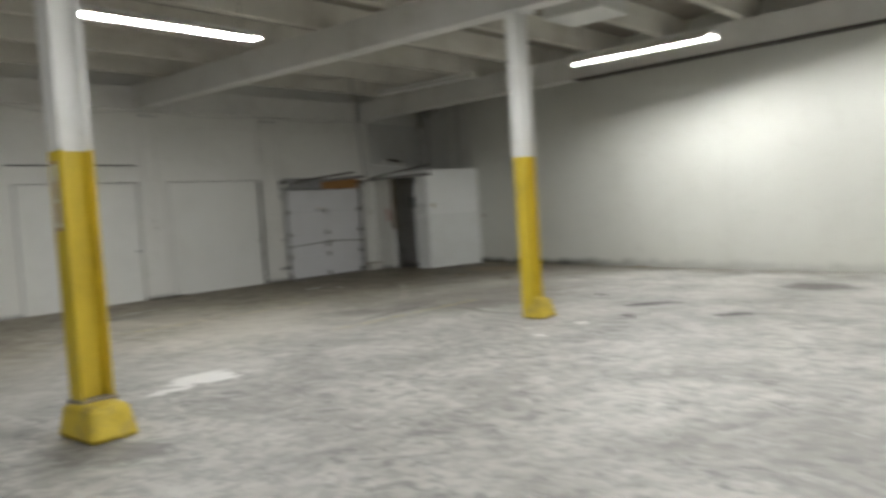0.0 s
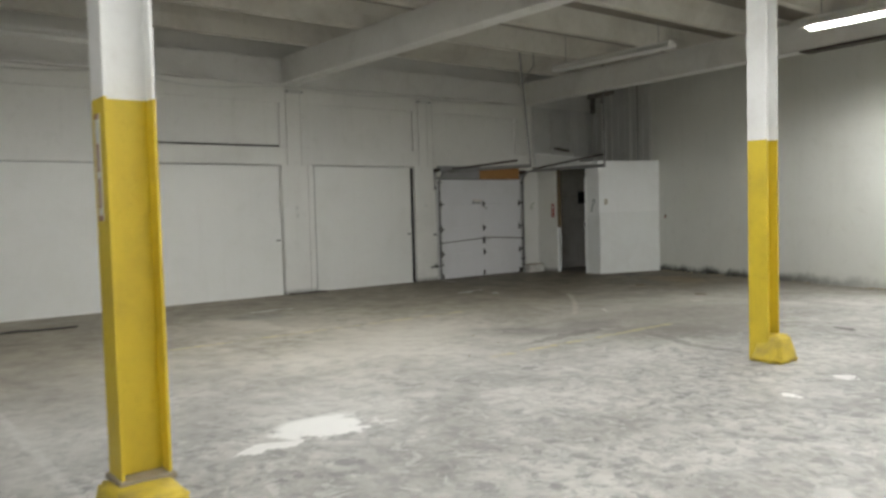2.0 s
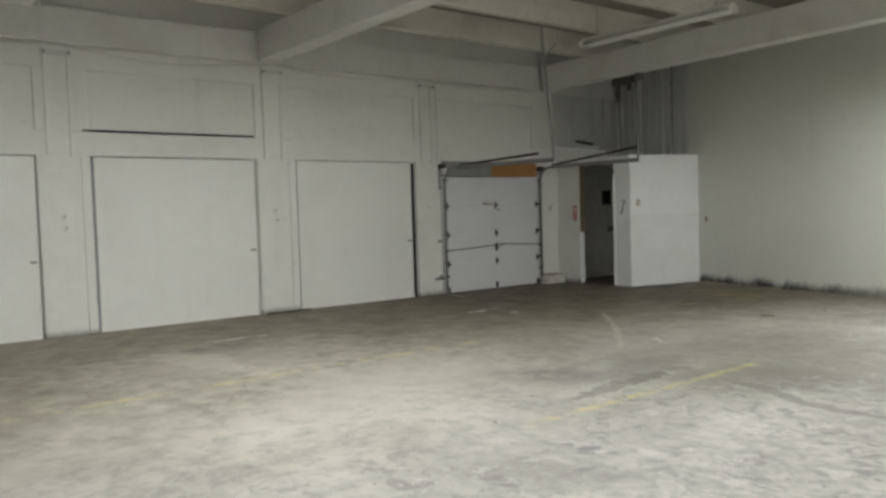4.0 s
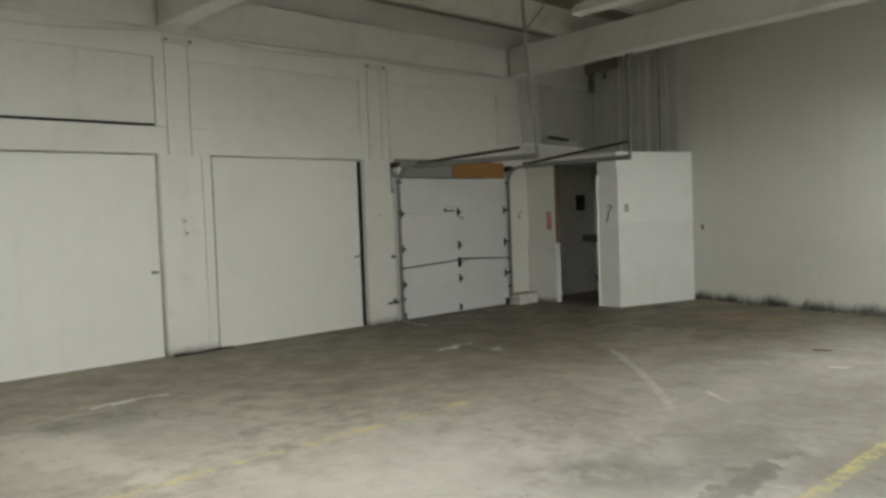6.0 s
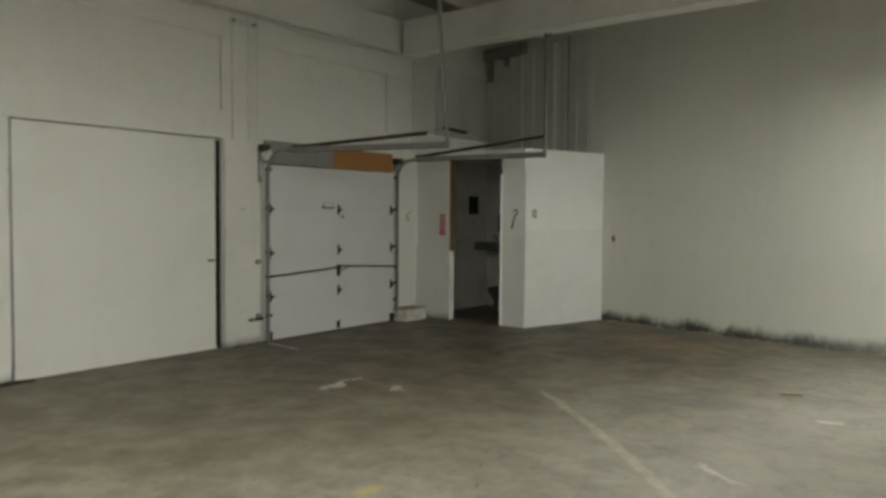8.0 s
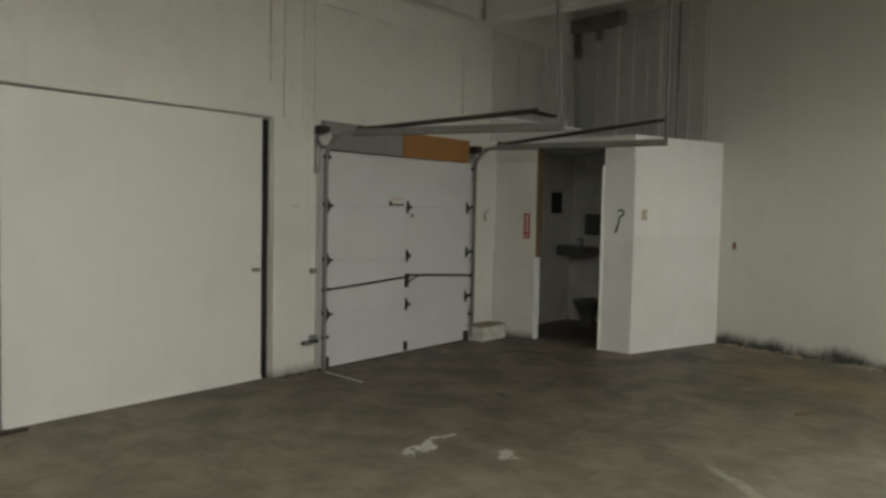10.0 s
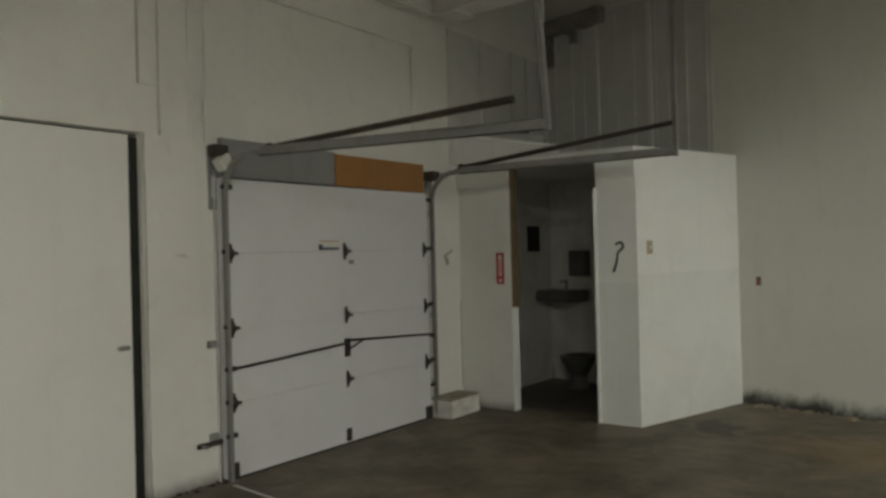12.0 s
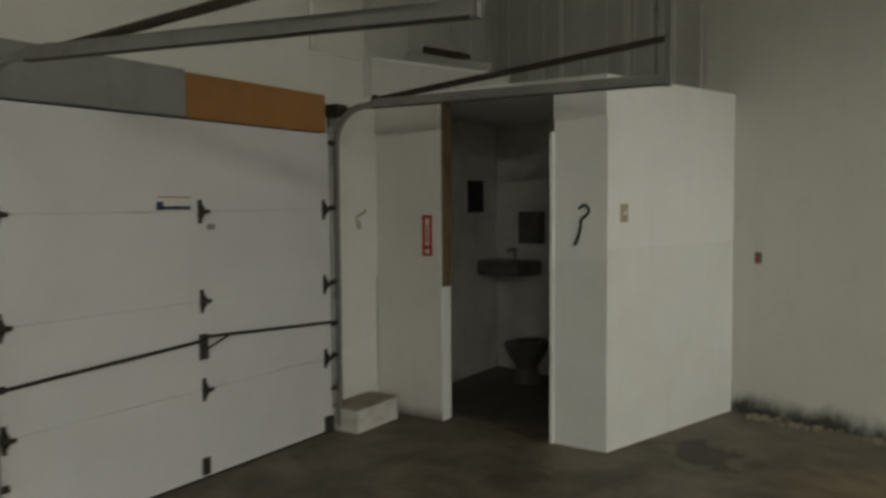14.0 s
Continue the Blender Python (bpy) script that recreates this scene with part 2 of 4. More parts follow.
M_CEIL = paint("grey_white_ceiling_paint", (0.63, 0.61, 0.55), (0.38, 0.35, 0.29), 0.7, 0.9, 7, 0.5, 0.3)
M_DECK = paint("dark_roof_deck", (0.25, 0.225, 0.19), (0.13, 0.115, 0.095), 0.75, 1.1, 9, 0.5, 0.3)
M_BEAM = paint("white_beam_paint", (0.75, 0.745, 0.72), (0.45, 0.43, 0.38), 0.6, 1.2, 12, 0.35, 0.3)
M_YELLOW = paint("chipped_yellow_paint", (0.63, 0.47, 0.03), (0.30, 0.21, 0.03), 0.5, 2.5, 22, 0.35, 0.3, streaks=0.25)
M_COLWHITE = paint("white_column_paint", (0.78, 0.78, 0.76), (0.52, 0.50, 0.46), 0.5, 2.0, 18, 0.3, 0.2, streaks=0.2)
M_YELLOW_BASE = paint("scuffed_yellow_concrete", (0.60, 0.45, 0.045), (0.25, 0.19, 0.09), 0.7, 5.0, 25, 0.6, 0.7)
M_GALV = paint("galvanised_steel", (0.27, 0.27, 0.265), (0.14, 0.13, 0.115), 0.45, 3, 25, 0.5, 0.2, 0.35)
M_DARK = paint("dark_oily_steel", (0.045, 0.040, 0.035), (0.10, 0.07, 0.045), 0.5, 4, 30, 0.5, 0.3, 0.5)
M_RUSTY = paint("brown_rusty_spring", (0.06, 0.048, 0.038), (0.13, 0.085, 0.055), 0.6, 6, 40, 0.5, 0.4, 0.3)
M_WOOD = paint("orange_brown_plywood", (0.34, 0.165, 0.050), (0.22, 0.10, 0.032), 0.6, 3, 30, 0.4, 0.3, streaks=0.3)
M_JAMB = paint("bare_brown_timber", (0.17, 0.12, 0.062), (0.08, 0.055, 0.03), 0.65, 4, 30, 0.6, 0.4, streaks=0.4)
M_BLACK = paint("black_void", (0.012, 0.012, 0.011), (0.03, 0.028, 0.025), 0.8, 4, 30, 0.3, 0.2)
M_FLAP = paint("dark_flap", (0.27, 0.25, 0.22), (0.12, 0.11, 0.095), 0.9, 5, 25, 0.7, 0.6)
M_GREY = paint("grey_metal_paint", (0.26, 0.26, 0.26), (0.15, 0.14, 0.13), 0.5, 3, 20, 0.4, 0.2)
M_FIXTURE = paint("white_enamel_reflector", (0.78, 0.78, 0.75), (0.55, 0.53, 0.48), 0.35, 3, 20, 0.25, 0.1)
M_TUBE_OFF = paint("dull_white_glass_tube", (0.75, 0.75, 0.73), (0.6, 0.6, 0.56), 0.3, 4, 20, 0.2, 0.05)
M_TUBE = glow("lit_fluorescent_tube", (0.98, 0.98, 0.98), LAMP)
M_RED = paint("red_sign_print", (0.40, 0.035, 0.03), (0.25, 0.05, 0.04), 0.5, 6, 40, 0.3, 0.05)
M_FADED_RED = paint("faded_red_print", (0.30, 0.12, 0.09), (0.45, 0.33, 0.28), 0.6, 12, 50, 0.6, 0.05)
M_PLATE = paint("beige_plastic", (0.42, 0.37, 0.27), (0.25, 0.22, 0.16), 0.45, 10, 60, 0.3, 0.05)
M_PLATE_WHITE = paint("white_plastic", (0.70, 0.70, 0.66), (0.5, 0.48, 0.42), 0.45, 10, 60, 0.3, 0.05)
M_INK = paint("dark_green_marker_ink", (0.03, 0.055, 0.045), (0.06, 0.09, 0.07), 0.7, 10, 60, 0.3, 0.05)
M_BLUE = paint("dark_blue_print", (0.02, 0.025, 0.09), (0.03, 0.03, 0.06), 0.5, 10, 60, 0.3, 0.05)
M_BLOCK = paint("chalky_white_concrete", (0.66, 0.65, 0.61), (0.34, 0.31, 0.25), 0.8, 5, 22, 0.5, 0.7)
M_BLOCKTOP = paint("dirty_concrete_top", (0.30, 0.26, 0.19), (0.16, 0.135, 0.10), 0.85, 6, 24, 0.5, 0.7)
M_METALWALL = paint("grey_ribbed_sheet", (0.62, 0.62, 0.595), (0.46, 0.45, 0.42), 0.5, 2, 14, 0.4, 0.15, streaks=0.3)
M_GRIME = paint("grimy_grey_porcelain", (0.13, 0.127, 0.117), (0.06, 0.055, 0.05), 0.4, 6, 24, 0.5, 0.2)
M_ROOM = paint("grubby_cream_wall", (0.74, 0.73, 0.69), (0.42, 0.40, 0.35), 0.7, 2, 12, 0.5, 0.3, streaks=0.4)
M_FLOOR = concrete_floor()


# ---- building helpers ----
def box(bm, x0, x1, y0, y1, z0, z1, bevel=0.0):
    r = bmesh.ops.create_cube(bm, size=1.0, matrix=Matrix.LocRotScale(((x0 + x1) / 2, (y0 + y1) / 2, (z0 + z1) / 2), None, (abs(x1 - x0), abs(y1 - y0), abs(z1 - z0))))
    if bevel:
        edges = list({e for v in r["verts"] for e in v.link_edges})
        bmesh.ops.bevel(bm, geom=edges, offset=bevel, segments=2, affect="EDGES", profile=0.6)
    return bm


def boxed(*args, bevel=0.0):
    return box(bmesh.new(), *args, bevel=bevel)


def rod(bm, a, b, r, sides=10):
    a, b = Vector(a), Vector(b)
    d = b - a
    bmesh.ops.create_cone(bm, cap_ends=True, segments=sides, radius1=r, radius2=r, depth=d.length,
                          matrix=Matrix.Translation((a + b) / 2) @ d.to_track_quat("Z", "Y").to_matrix().to_4x4())
    return bm


def prism(bm, outline, z0, z1):
    """A straight prism on a plan outline, counter-clockwise."""
    low = [bm.verts.new((x, y, z0)) for x, y in outline]
    top = [bm.verts.new((x, y, z1)) for x, y in outline]
    n = len(outline)
    bm.faces.new(list(reversed(low)))
    bm.faces.new(top)
    for i in range(n):
        bm.faces.new((low[i], low[(i + 1) % n], top[(i + 1) % n], top[i]))
    return bm


def sweep(bm, path, w, h, up=Vector((0, 1, 0))):
    """A rectangular bar w across 'up' and h along it, swept along points that lie in the plane square to up."""
    rings = []
    pts = [Vector(p) for p in path]
    for i, p in enumerate(pts):
        d = (pts[min(i + 1, len(pts) - 1)] - pts[max(i - 1, 0)]).normalized()
        s = d.cross(up).normalized()
        rings.append([bm.verts.new(p + s * a * w / 2 + up * b * h / 2) for a, b in ((-1, -1), (1, -1), (1, 1), (-1, 1))])
    for r0, r1 in zip(rings, rings[1:]):
        for i in range(4):
            bm.faces.new((r0[i], r0[(i + 1) % 4], r1[(i + 1) % 4], r1[i]))
    bm.faces.new(list(reversed(rings[0])))
    bm.faces.new(rings[-1])
    bmesh.ops.recalc_face_normals(bm, faces=bm.faces)
    return bm


def part(name, bm, material, parent=None, label=""):
    me = bpy.data.meshes.new(name)
    bm.to_mesh(me)
    bm.free()
    me.materials.append(material)
    ob = new(name, me)
    if parent is not None:
        ob.parent = parent
    if label:
        ob["label"] = label
    return ob


def structure(name, bm, material, label="", category=""):
    return tagged(part(name, bm, material), label, category, kind="structure")


def thing(name, label, category, group="", at=(0, 0, 0)):
    e = new(name)
    e.empty_display_size = 0.2
    e.location = at
    return tagged(e, label, category, group)


# ---- the hall: floor, walls, ceiling ----
EAST, SOUTH, DECK = 21.0, -24.0, 4.72
LEAN_WALL = Matrix.Translation((0, 0.6, 0)) @ Matrix.Rotation(math.atan2(-0.25, 1.0), 4, "Z")
END = 0.6 - 0.25 * EAST

floor_bm = bmesh.new()
prism(floor_bm, [(-0.5, SOUTH - 0.2), (EAST + 0.2, SOUTH - 0.2), (EAST + 0.2, END + 0.3), (-0.5, 1.1)], -0.2, 0.0)
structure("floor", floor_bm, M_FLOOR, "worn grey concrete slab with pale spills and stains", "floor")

# the long wall with the loading bays: piers, lintels and backing round the openings
BAYS = [(-7.44, -5.06), (-10.52, -8.10), (-13.55, -11.18), (-16.6, -14.2), (-19.6, -17.3)]
OPEN_TOP = 2.41
wall_bm = bmesh.new()
edges = [SOUTH]
for a, b in sorted(BAYS) + [(-4.36, -2.14)]:
    edges += [a, b]
edges.append(0.75)
for a, b in zip(edges[0::2], edges[1::2]):
    box(wall_bm, -0.3, 0.0, a, b, 0.0, OPEN_TOP)
box(wall_bm, -0.3, 0.0, SOUTH, 0.75, OPEN_TOP, 2.73)
box(wall_bm, -0.3, -0.035, SOUTH, 0.75, 2.73, 3.56)
box(wall_bm, -0.3, 0.0, SOUTH, 0.75, 3.56, DECK + 0.1)
wall_west = structure("wall_west", wall_bm, M_WALL, "white-painted concrete wall with loading bays", "wall")
# piers run on between the sunk upper panels
PIERS = [(-5.06, -4.46), (-8.10, -7.44), (-11.18, -10.52), (-14.2, -13.55), (-17.3, -16.6), (-2.12, 0.7)]
for a, b in PIERS:
    part("pier", boxed(-0.034, 0.002, a, b, 2.732, 3.558, bevel=0.008), M_WALL, wall_west)
for a, b in PIERS[:-1]:
    # painted steel post let into each pier
    post = bmesh.new()
    box(post, 0.0025, 0.034, a + 0.13, a + 0.16, 2.40, 3.84, 0.004)
    box(post, 0.0025, 0.034, b - 0.24, b - 0.21, 2.40, 3.84, 0.004)
    box(post, 0.0025, 0.014, a + 0.16, b - 0.24, 2.40, 3.84)
    part("post", post, M_WALL, wall_west)
    # rough raised render on the lower pier
    skin = boxed(0.001, 0.016, a + 0.02, b - 0.02, 0.0, 2.40)
    bmesh.ops.subdivide_edges(skin, edges=[e for e in skin.edges if e.calc_length() > 0.3], cuts=24, use_grid_fill=True)
    for v in skin.verts:
        if v.co.x > 0.01:
            v.co.x += 0.006 * noise.noise(v.co * 3.1)
        v.co.y += 0.010 * noise.noise(Vector((a, 0, v.co.z * 2.3)) + Vector((0, 3 * round(v.co.y), 0)))
    part("render_coat", skin, M_WALL, wall_west)
    # jamb strips beside the openings, chipped at the foot
    for y0, y1 in ((a + 0.006, a + 0.17), (b - 0.12, b - 0.006)) if b < -4.5 else ((a + 0.006, a + 0.17),):
        jamb_strip = boxed(0.012, 0.034, y0, y1, 0.0, 2.405)
        bmesh.ops.subdivide_edges(jamb_strip, edges=[e for e in jamb_strip.edges if e.calc_length() > 0.3], cuts=40)
        for v in jamb_strip.verts:
            k = 0.004 + 0.012 * max(0.0, 1 - v.co.z / 0.5)
            v.co.y += k * noise.noise(Vector((y0 * 5, v.co.z * 9, v.co.y)))
            v.co.x += 0.5 * k * noise.noise(Vector((v.co.z * 6, y0, 2.0)))
        part("jamb_strip", jamb_strip, M_WALL, wall_west)
for a, b in BAYS:
    part("lintel_edge", boxed(-0.02, 0.014, a - 0.03, b + 0.03, OPEN_TOP, OPEN_TOP + 0.035, bevel=0.004), M_WALL, wall_west)
ledger = bmesh.new()
box(ledger, 0.002, 0.13, SOUTH, -1.98, 3.86, 4.33, 0.01)
box(ledger, 0.13, 0.16, SOUTH, -1.98, 3.86, 3.90, 0.004)
structure("trim_ledger", ledger, M_BEAM, "white-painted ledger beam along the wall head", "beam")
structure("trim_slot", boxed(-0.033, 0.004, -10.60, -8.12, 2.742, 2.764), M_BLACK, "dark open joint above a bay lintel", "joint")

# the leaning side wall
side = boxed(-0.8, 23.0, 0.0, 0.3, 0.0, DECK + 0.1)
bmesh.ops.transform(side, matrix=LEAN_WALL, verts=side.verts)
wall_north = structure("wall_north", side, M_WALL_DAMP, "white-painted side wall with a mouldy damp foot", "wall")
structure("wall_east", boxed(EAST, EAST + 0.3, SOUTH, END + 0.5, 0, DECK + 0.1), M_WALL, "plain white-painted end wall", "wall")
structure("wall_south", boxed(-0.3, EAST + 0.3, SOUTH - 0.3, SOUTH, 0, DECK + 0.1), M_WALL, "plain white-painted back wall", "wall")

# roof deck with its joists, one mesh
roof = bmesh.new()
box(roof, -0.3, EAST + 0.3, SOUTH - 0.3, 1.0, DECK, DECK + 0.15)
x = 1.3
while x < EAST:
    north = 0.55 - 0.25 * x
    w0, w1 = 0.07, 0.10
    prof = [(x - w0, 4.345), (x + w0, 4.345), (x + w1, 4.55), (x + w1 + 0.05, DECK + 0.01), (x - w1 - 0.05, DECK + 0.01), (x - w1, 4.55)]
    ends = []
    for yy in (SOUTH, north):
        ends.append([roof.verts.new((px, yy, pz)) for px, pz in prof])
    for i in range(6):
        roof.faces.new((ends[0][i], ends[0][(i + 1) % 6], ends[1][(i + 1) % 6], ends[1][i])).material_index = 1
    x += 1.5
ceiling = structure("ceiling", roof, M_DECK, "dark roof deck with dingy white joists", "ceiling")
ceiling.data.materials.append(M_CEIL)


def main_beam(name, y0, x_end, turn=0.0):
    bm = bmesh.new()
    box(bm, 0.16, x_end, y0 - 0.14, y0 + 0.14, 3.875, 4.34, 0.012)
    box(bm, 0.135, 0.42, y0 - 0.17, y0 + 0.17, 3.855, 3.873, 0.004)
    bmesh.ops.rotate(bm, cent=(0, y0, 0), matrix=Matrix.Rotation(radians(turn), 3, "Z"), verts=bm.verts)
    return structure(name, bm, M_BEAM, "white-painted roof beam on the columns", "beam")


main_beam("beam_1", -7.95, EAST)
main_beam("beam_2", -1.80, 14.2, -3.7)
# dark strip laid under the beam as the shade along its foot
gap = boxed(6.9, 13.6, -1.955, -1.67, 3.845, 3.8735)
bmesh.ops.rotate(gap, cent=(0, -1.80, 0), matrix=Matrix.Rotation(radians(-3.7), 3, "Z"), verts=gap.verts)
structure("trim_beam_shade", gap, M_DARK, "dark strip standing in for the shade under a roof beam", "joint")
main_beam("beam_3", -13.75, EAST)
main_beam("beam_4", -19.6, EAST)


# ---- columns ----
def column(x, y, base, hx=0.095, hy=0.10):
    ob = thing("column", "H-section steel column, yellow below and white above, in a yellow concrete foot", "column", "columns along the hall", (x, y, 0))
    for name, z0, z1, mat, label in (("lower_shaft", 0.0, 2.05, M_YELLOW, "chipped yellow paint"), ("upper_shaft", 2.05, 3.875, M_COLWHITE, "white paint")):
        bm = bmesh.new()
        box(bm, -hx, hx, -hy, 0.015 - hy, z0, z1, 0.002)
        box(bm, -hx, hx, hy - 0.015, hy, z0, z1, 0.002)
        box(bm, -0.007, 0.007, 0.015 - hy, hy - 0.015, z0, z1)
        part(name, bm, mat, ob, label)
    cap = boxed(-0.16, 0.16, -0.2, 0.2, 3.858, 3.874)
    for name, z in (("bolt", 3.84),):
        for sx in (-1, 1):
            part(name, rod(bmesh.new(), (sx * 0.13, 0.15, z), (sx * 0.13, 0.15, z + 0.018), 0.014, 6), M_COLWHITE, ob)
    part("cap_plate", cap, M_COLWHITE, ob)
    x0, x1, y0, y1, h, taper = base
    foot = bmesh.new()
    box(foot, x0, x1, y0, y1, 0, h)
    bmesh.ops.subdivide_edges(foot, edges=foot.edges[:], cuts=5, use_grid_fill=True)
    for v in foot.verts:
        k = 1 - taper * v.co.z / h
        cx, cy = (x0 + x1) / 2, (y0 + y1) / 2
        v.co.x, v.co.y = cx + (v.co.x - cx) * k, cy + (v.co.y - cy) * k
        n = noise.noise(v.co * 9 + Vector((x, y, 0)))
        v.co += Vector((v.co.x - cx, v.co.y - cy, 0)).normalized() * 0.016 * n
        if v.co.z > h - 0.01:
            v.co.z += 0.014 * noise.noise(v.co * 7 + Vector((x, y, 3))) - 0.02 * min(1, ((v.co.x - cx) ** 2 + (v.co.y - cy) ** 2) / 0.05)
    bmesh.ops.bevel(foot, geom=[e for e in foot.edges if e.calc_face_angle(0) > 0.9], offset=0.018, segments=2, affect="EDGES")
    for f in foot.faces:
        f.smooth = True
    if hy > 0.11:
        part("dirt_ring", boxed(-hx - 0.02, hx + 0.02, -hy - 0.015, hy + 0.015, h - 0.02, h + 0.012, bevel=0.006), M_BLOCKTOP, ob, "brown dirt round the shaft")
    part("concrete_foot", foot, M_YELLOW_BASE, ob, "scuffed yellow concrete foot")
    return ob


column_near = column(9.345, -13.695, (-0.15, 0.38, -0.21, 0.15, 0.25, 0.18), 0.10, 0.118)
column_far = column(9.35, -7.96, (-0.07, 0.24, -0.14, 0.2, 0.25, 0.36))
column(15.4, -7.9, (-0.2, 0.3, -0.19, 0.19, 0.25, 0.18))
column(15.4, -19.6, (-0.2, 0.3, -0.19, 0.19, 0.25, 0.18))
column(9.45, -19.6, (-0.2, 0.3, -0.19, 0.19, 0.25, 0.18))
# narrow warning label on the flange of one column
label = thing("warning_label", "narrow worn red and white label on the yellow column", "label", at=(9.335, -13.8135, 1.48))
part("sheet", boxed(-0.045, 0.03, -0.0025, 0.0005, 0.0, 0.5), M_PLATE_WHITE, label)
for i, (z0, z1) in enumerate(((0.0, 0.025), (0.06, 0.20), (0.23, 0.36), (0.475, 0.5))):
    part("red_bar", boxed(-0.042 + 0.02 * (i in (1, 2)), 0.027 - 0.02 * (i in (1, 2)), -0.004, -0.002, z0, z1), M_FADED_RED, label)


# ---- lamps ----
def fixture(x, y, z, along, length, lit, label, tubes=2, wing=0.12, drop=-0.004, spread=0.05):
    ob = thing("fluorescent_light", label, "ceiling light", "fluorescent lights", (x, y, z))
    bm = bmesh.new()
    L = length / 2
    prof = [(-wing, drop), (-0.06, 0.055), (-0.05, 0.10), (0.05, 0.10), (0.06, 0.055), (wing, drop), (wing - 0.003, drop - 0.004), (0.055, 0.044), (-0.055, 0.044), (0.003 - wing, drop - 0.004)]
    ends = [[bm.verts.new((s * L, a, b)) for a, b in prof] for s in (-1, 1)]
    n = len(prof)
    for i in range(n):
        bm.faces.new((ends[0][i], ends[0][(i + 1) % n], ends[1][(i + 1) % n], ends[1][i]))
    bm.faces.new(ends[0])
    bm.faces.new(list(reversed(ends[1])))
    bmesh.ops.recalc_face_normals(bm, faces=bm.faces)
    part("reflector", bm, M_FIXTURE, ob)
    for k in range(tubes):
        off = 0.0 if tubes == 1 else spread * (2 * k - 1)
        part("tube", rod(bmesh.new(), (-L + 0.04, off, 0.005), (L - 0.04, off, 0.005), 0.021, 12), M_TUBE if lit else M_TUBE_OFF, ob, "glowing tube" if lit else "dead tube")
    for s in (-1, 1):
        part("end_holder", boxed(s * L - 0.02, s * L + 0.02, -0.1, 0.1, -0.02, 0.06, bevel=0.004), M_FIXTURE, ob)
        part("hanger", rod(bmesh.new(), (s * L * 0.8, 0, 0.09), (s * L * 0.8, 0, DECK + 0.01 - z), 0.006, 6), M_GALV, ob)
    if along == "y":
        ob.rotation_euler = (0, 0, radians(90))
    return ob


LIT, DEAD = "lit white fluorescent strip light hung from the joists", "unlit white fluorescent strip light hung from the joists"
fixture(6.32, -10.9, 3.90, "y", 2.44, True, LIT, 2, 0.12, -0.003, 0.075)
fixture(9.05, -4.02, 3.90, "x", 2.6, True, LIT, 2, 0.17, -0.058)
fixture(4.42, -4.10, 3.98, "x", 2.5, False, DEAD)
fixture(1.80, -12.55, 3.92, "y", 2.2, False, DEAD)
# these four strips stay out of view, added to light the hall
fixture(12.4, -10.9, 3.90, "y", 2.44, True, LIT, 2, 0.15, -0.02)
# placed from the bright area on the side wall
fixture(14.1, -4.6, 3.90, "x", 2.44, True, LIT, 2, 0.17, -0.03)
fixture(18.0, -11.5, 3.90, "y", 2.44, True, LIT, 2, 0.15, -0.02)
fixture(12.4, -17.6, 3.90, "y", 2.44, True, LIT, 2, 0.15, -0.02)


# ---- loading bay doors ----
def bay_door(a, b, gap, label):
    ob = thing("loading_bay_door", label, "door", "loading bay doors", (-0.085, (a + b) / 2, 0))
    w = (b - a) / 2
    panel = bmesh.new()
    box(panel, -0.03, 0.035, -w + 0.058, w - gap, 0.004, OPEN_TOP - 0.012, 0.003)
    part("panel", panel, M_DOOR, ob)
    part("backing", boxed(-0.09, -0.05, -w - 0.1, w + 0.1, 0.0, OPEN_TOP + 0.05), M_BLACK, ob, "black gap behind the door")
    part("edge_strip", boxed(-0.045, 0.02, -w + 0.001, -w + 0.057, 0.0, OPEN_TOP - 0.03), M_GREY, ob, "grey strip along the door edge")
    if gap > 0.03:
        # black fill stands in for the unlit depth of the open gap
        part("edge_gap", boxed(-0.045, 0.044, w - gap + 0.001, w - 0.001, 0.0, OPEN_TOP - 0.03), M_BLACK, ob, "black strip standing in for the dark open gap")
    part("latch", boxed(0.035, 0.058, w - gap - 0.11, w - gap - 0.03, 1.0, 1.03, bevel=0.004), M_GALV, ob)
    part("sill_strip", boxed(0.035, 0.047, -w + 0.06, w - gap, 0.0, 0.03), M_DOOR, ob)
    return ob


bay_door(*BAYS[0], 0.06, "closed flat white loading bay door with a dark gap at its edge")
bay_door(*BAYS[1], 0.012, "closed flat white loading bay door in a white wall")
bay_door(*BAYS[2], 0.012, "closed flat white loading bay door in a white wall")
bay_door(*BAYS[3], 0.012, "closed flat white loading bay door in a white wall")
bay_door(*BAYS[4], 0.012, "closed flat white loading bay door in a white wall")

# sectional door on its tracks
Y0, Y1, YC, FACE, SECT = -4.485, -2.05, -3.22, 0.075, 0.533
sect = thing("sectional_garage_door", "closed pale grey sectional overhead door on steel tracks", "garage door", at=(0.05, YC, 0))


def local(x0, x1, y0, y1, z0, z1, bevel=0.0):
    return boxed(x0 - 0.05, x1 - 0.05, y0 - YC, y1 - YC, z0, z1, bevel=bevel)


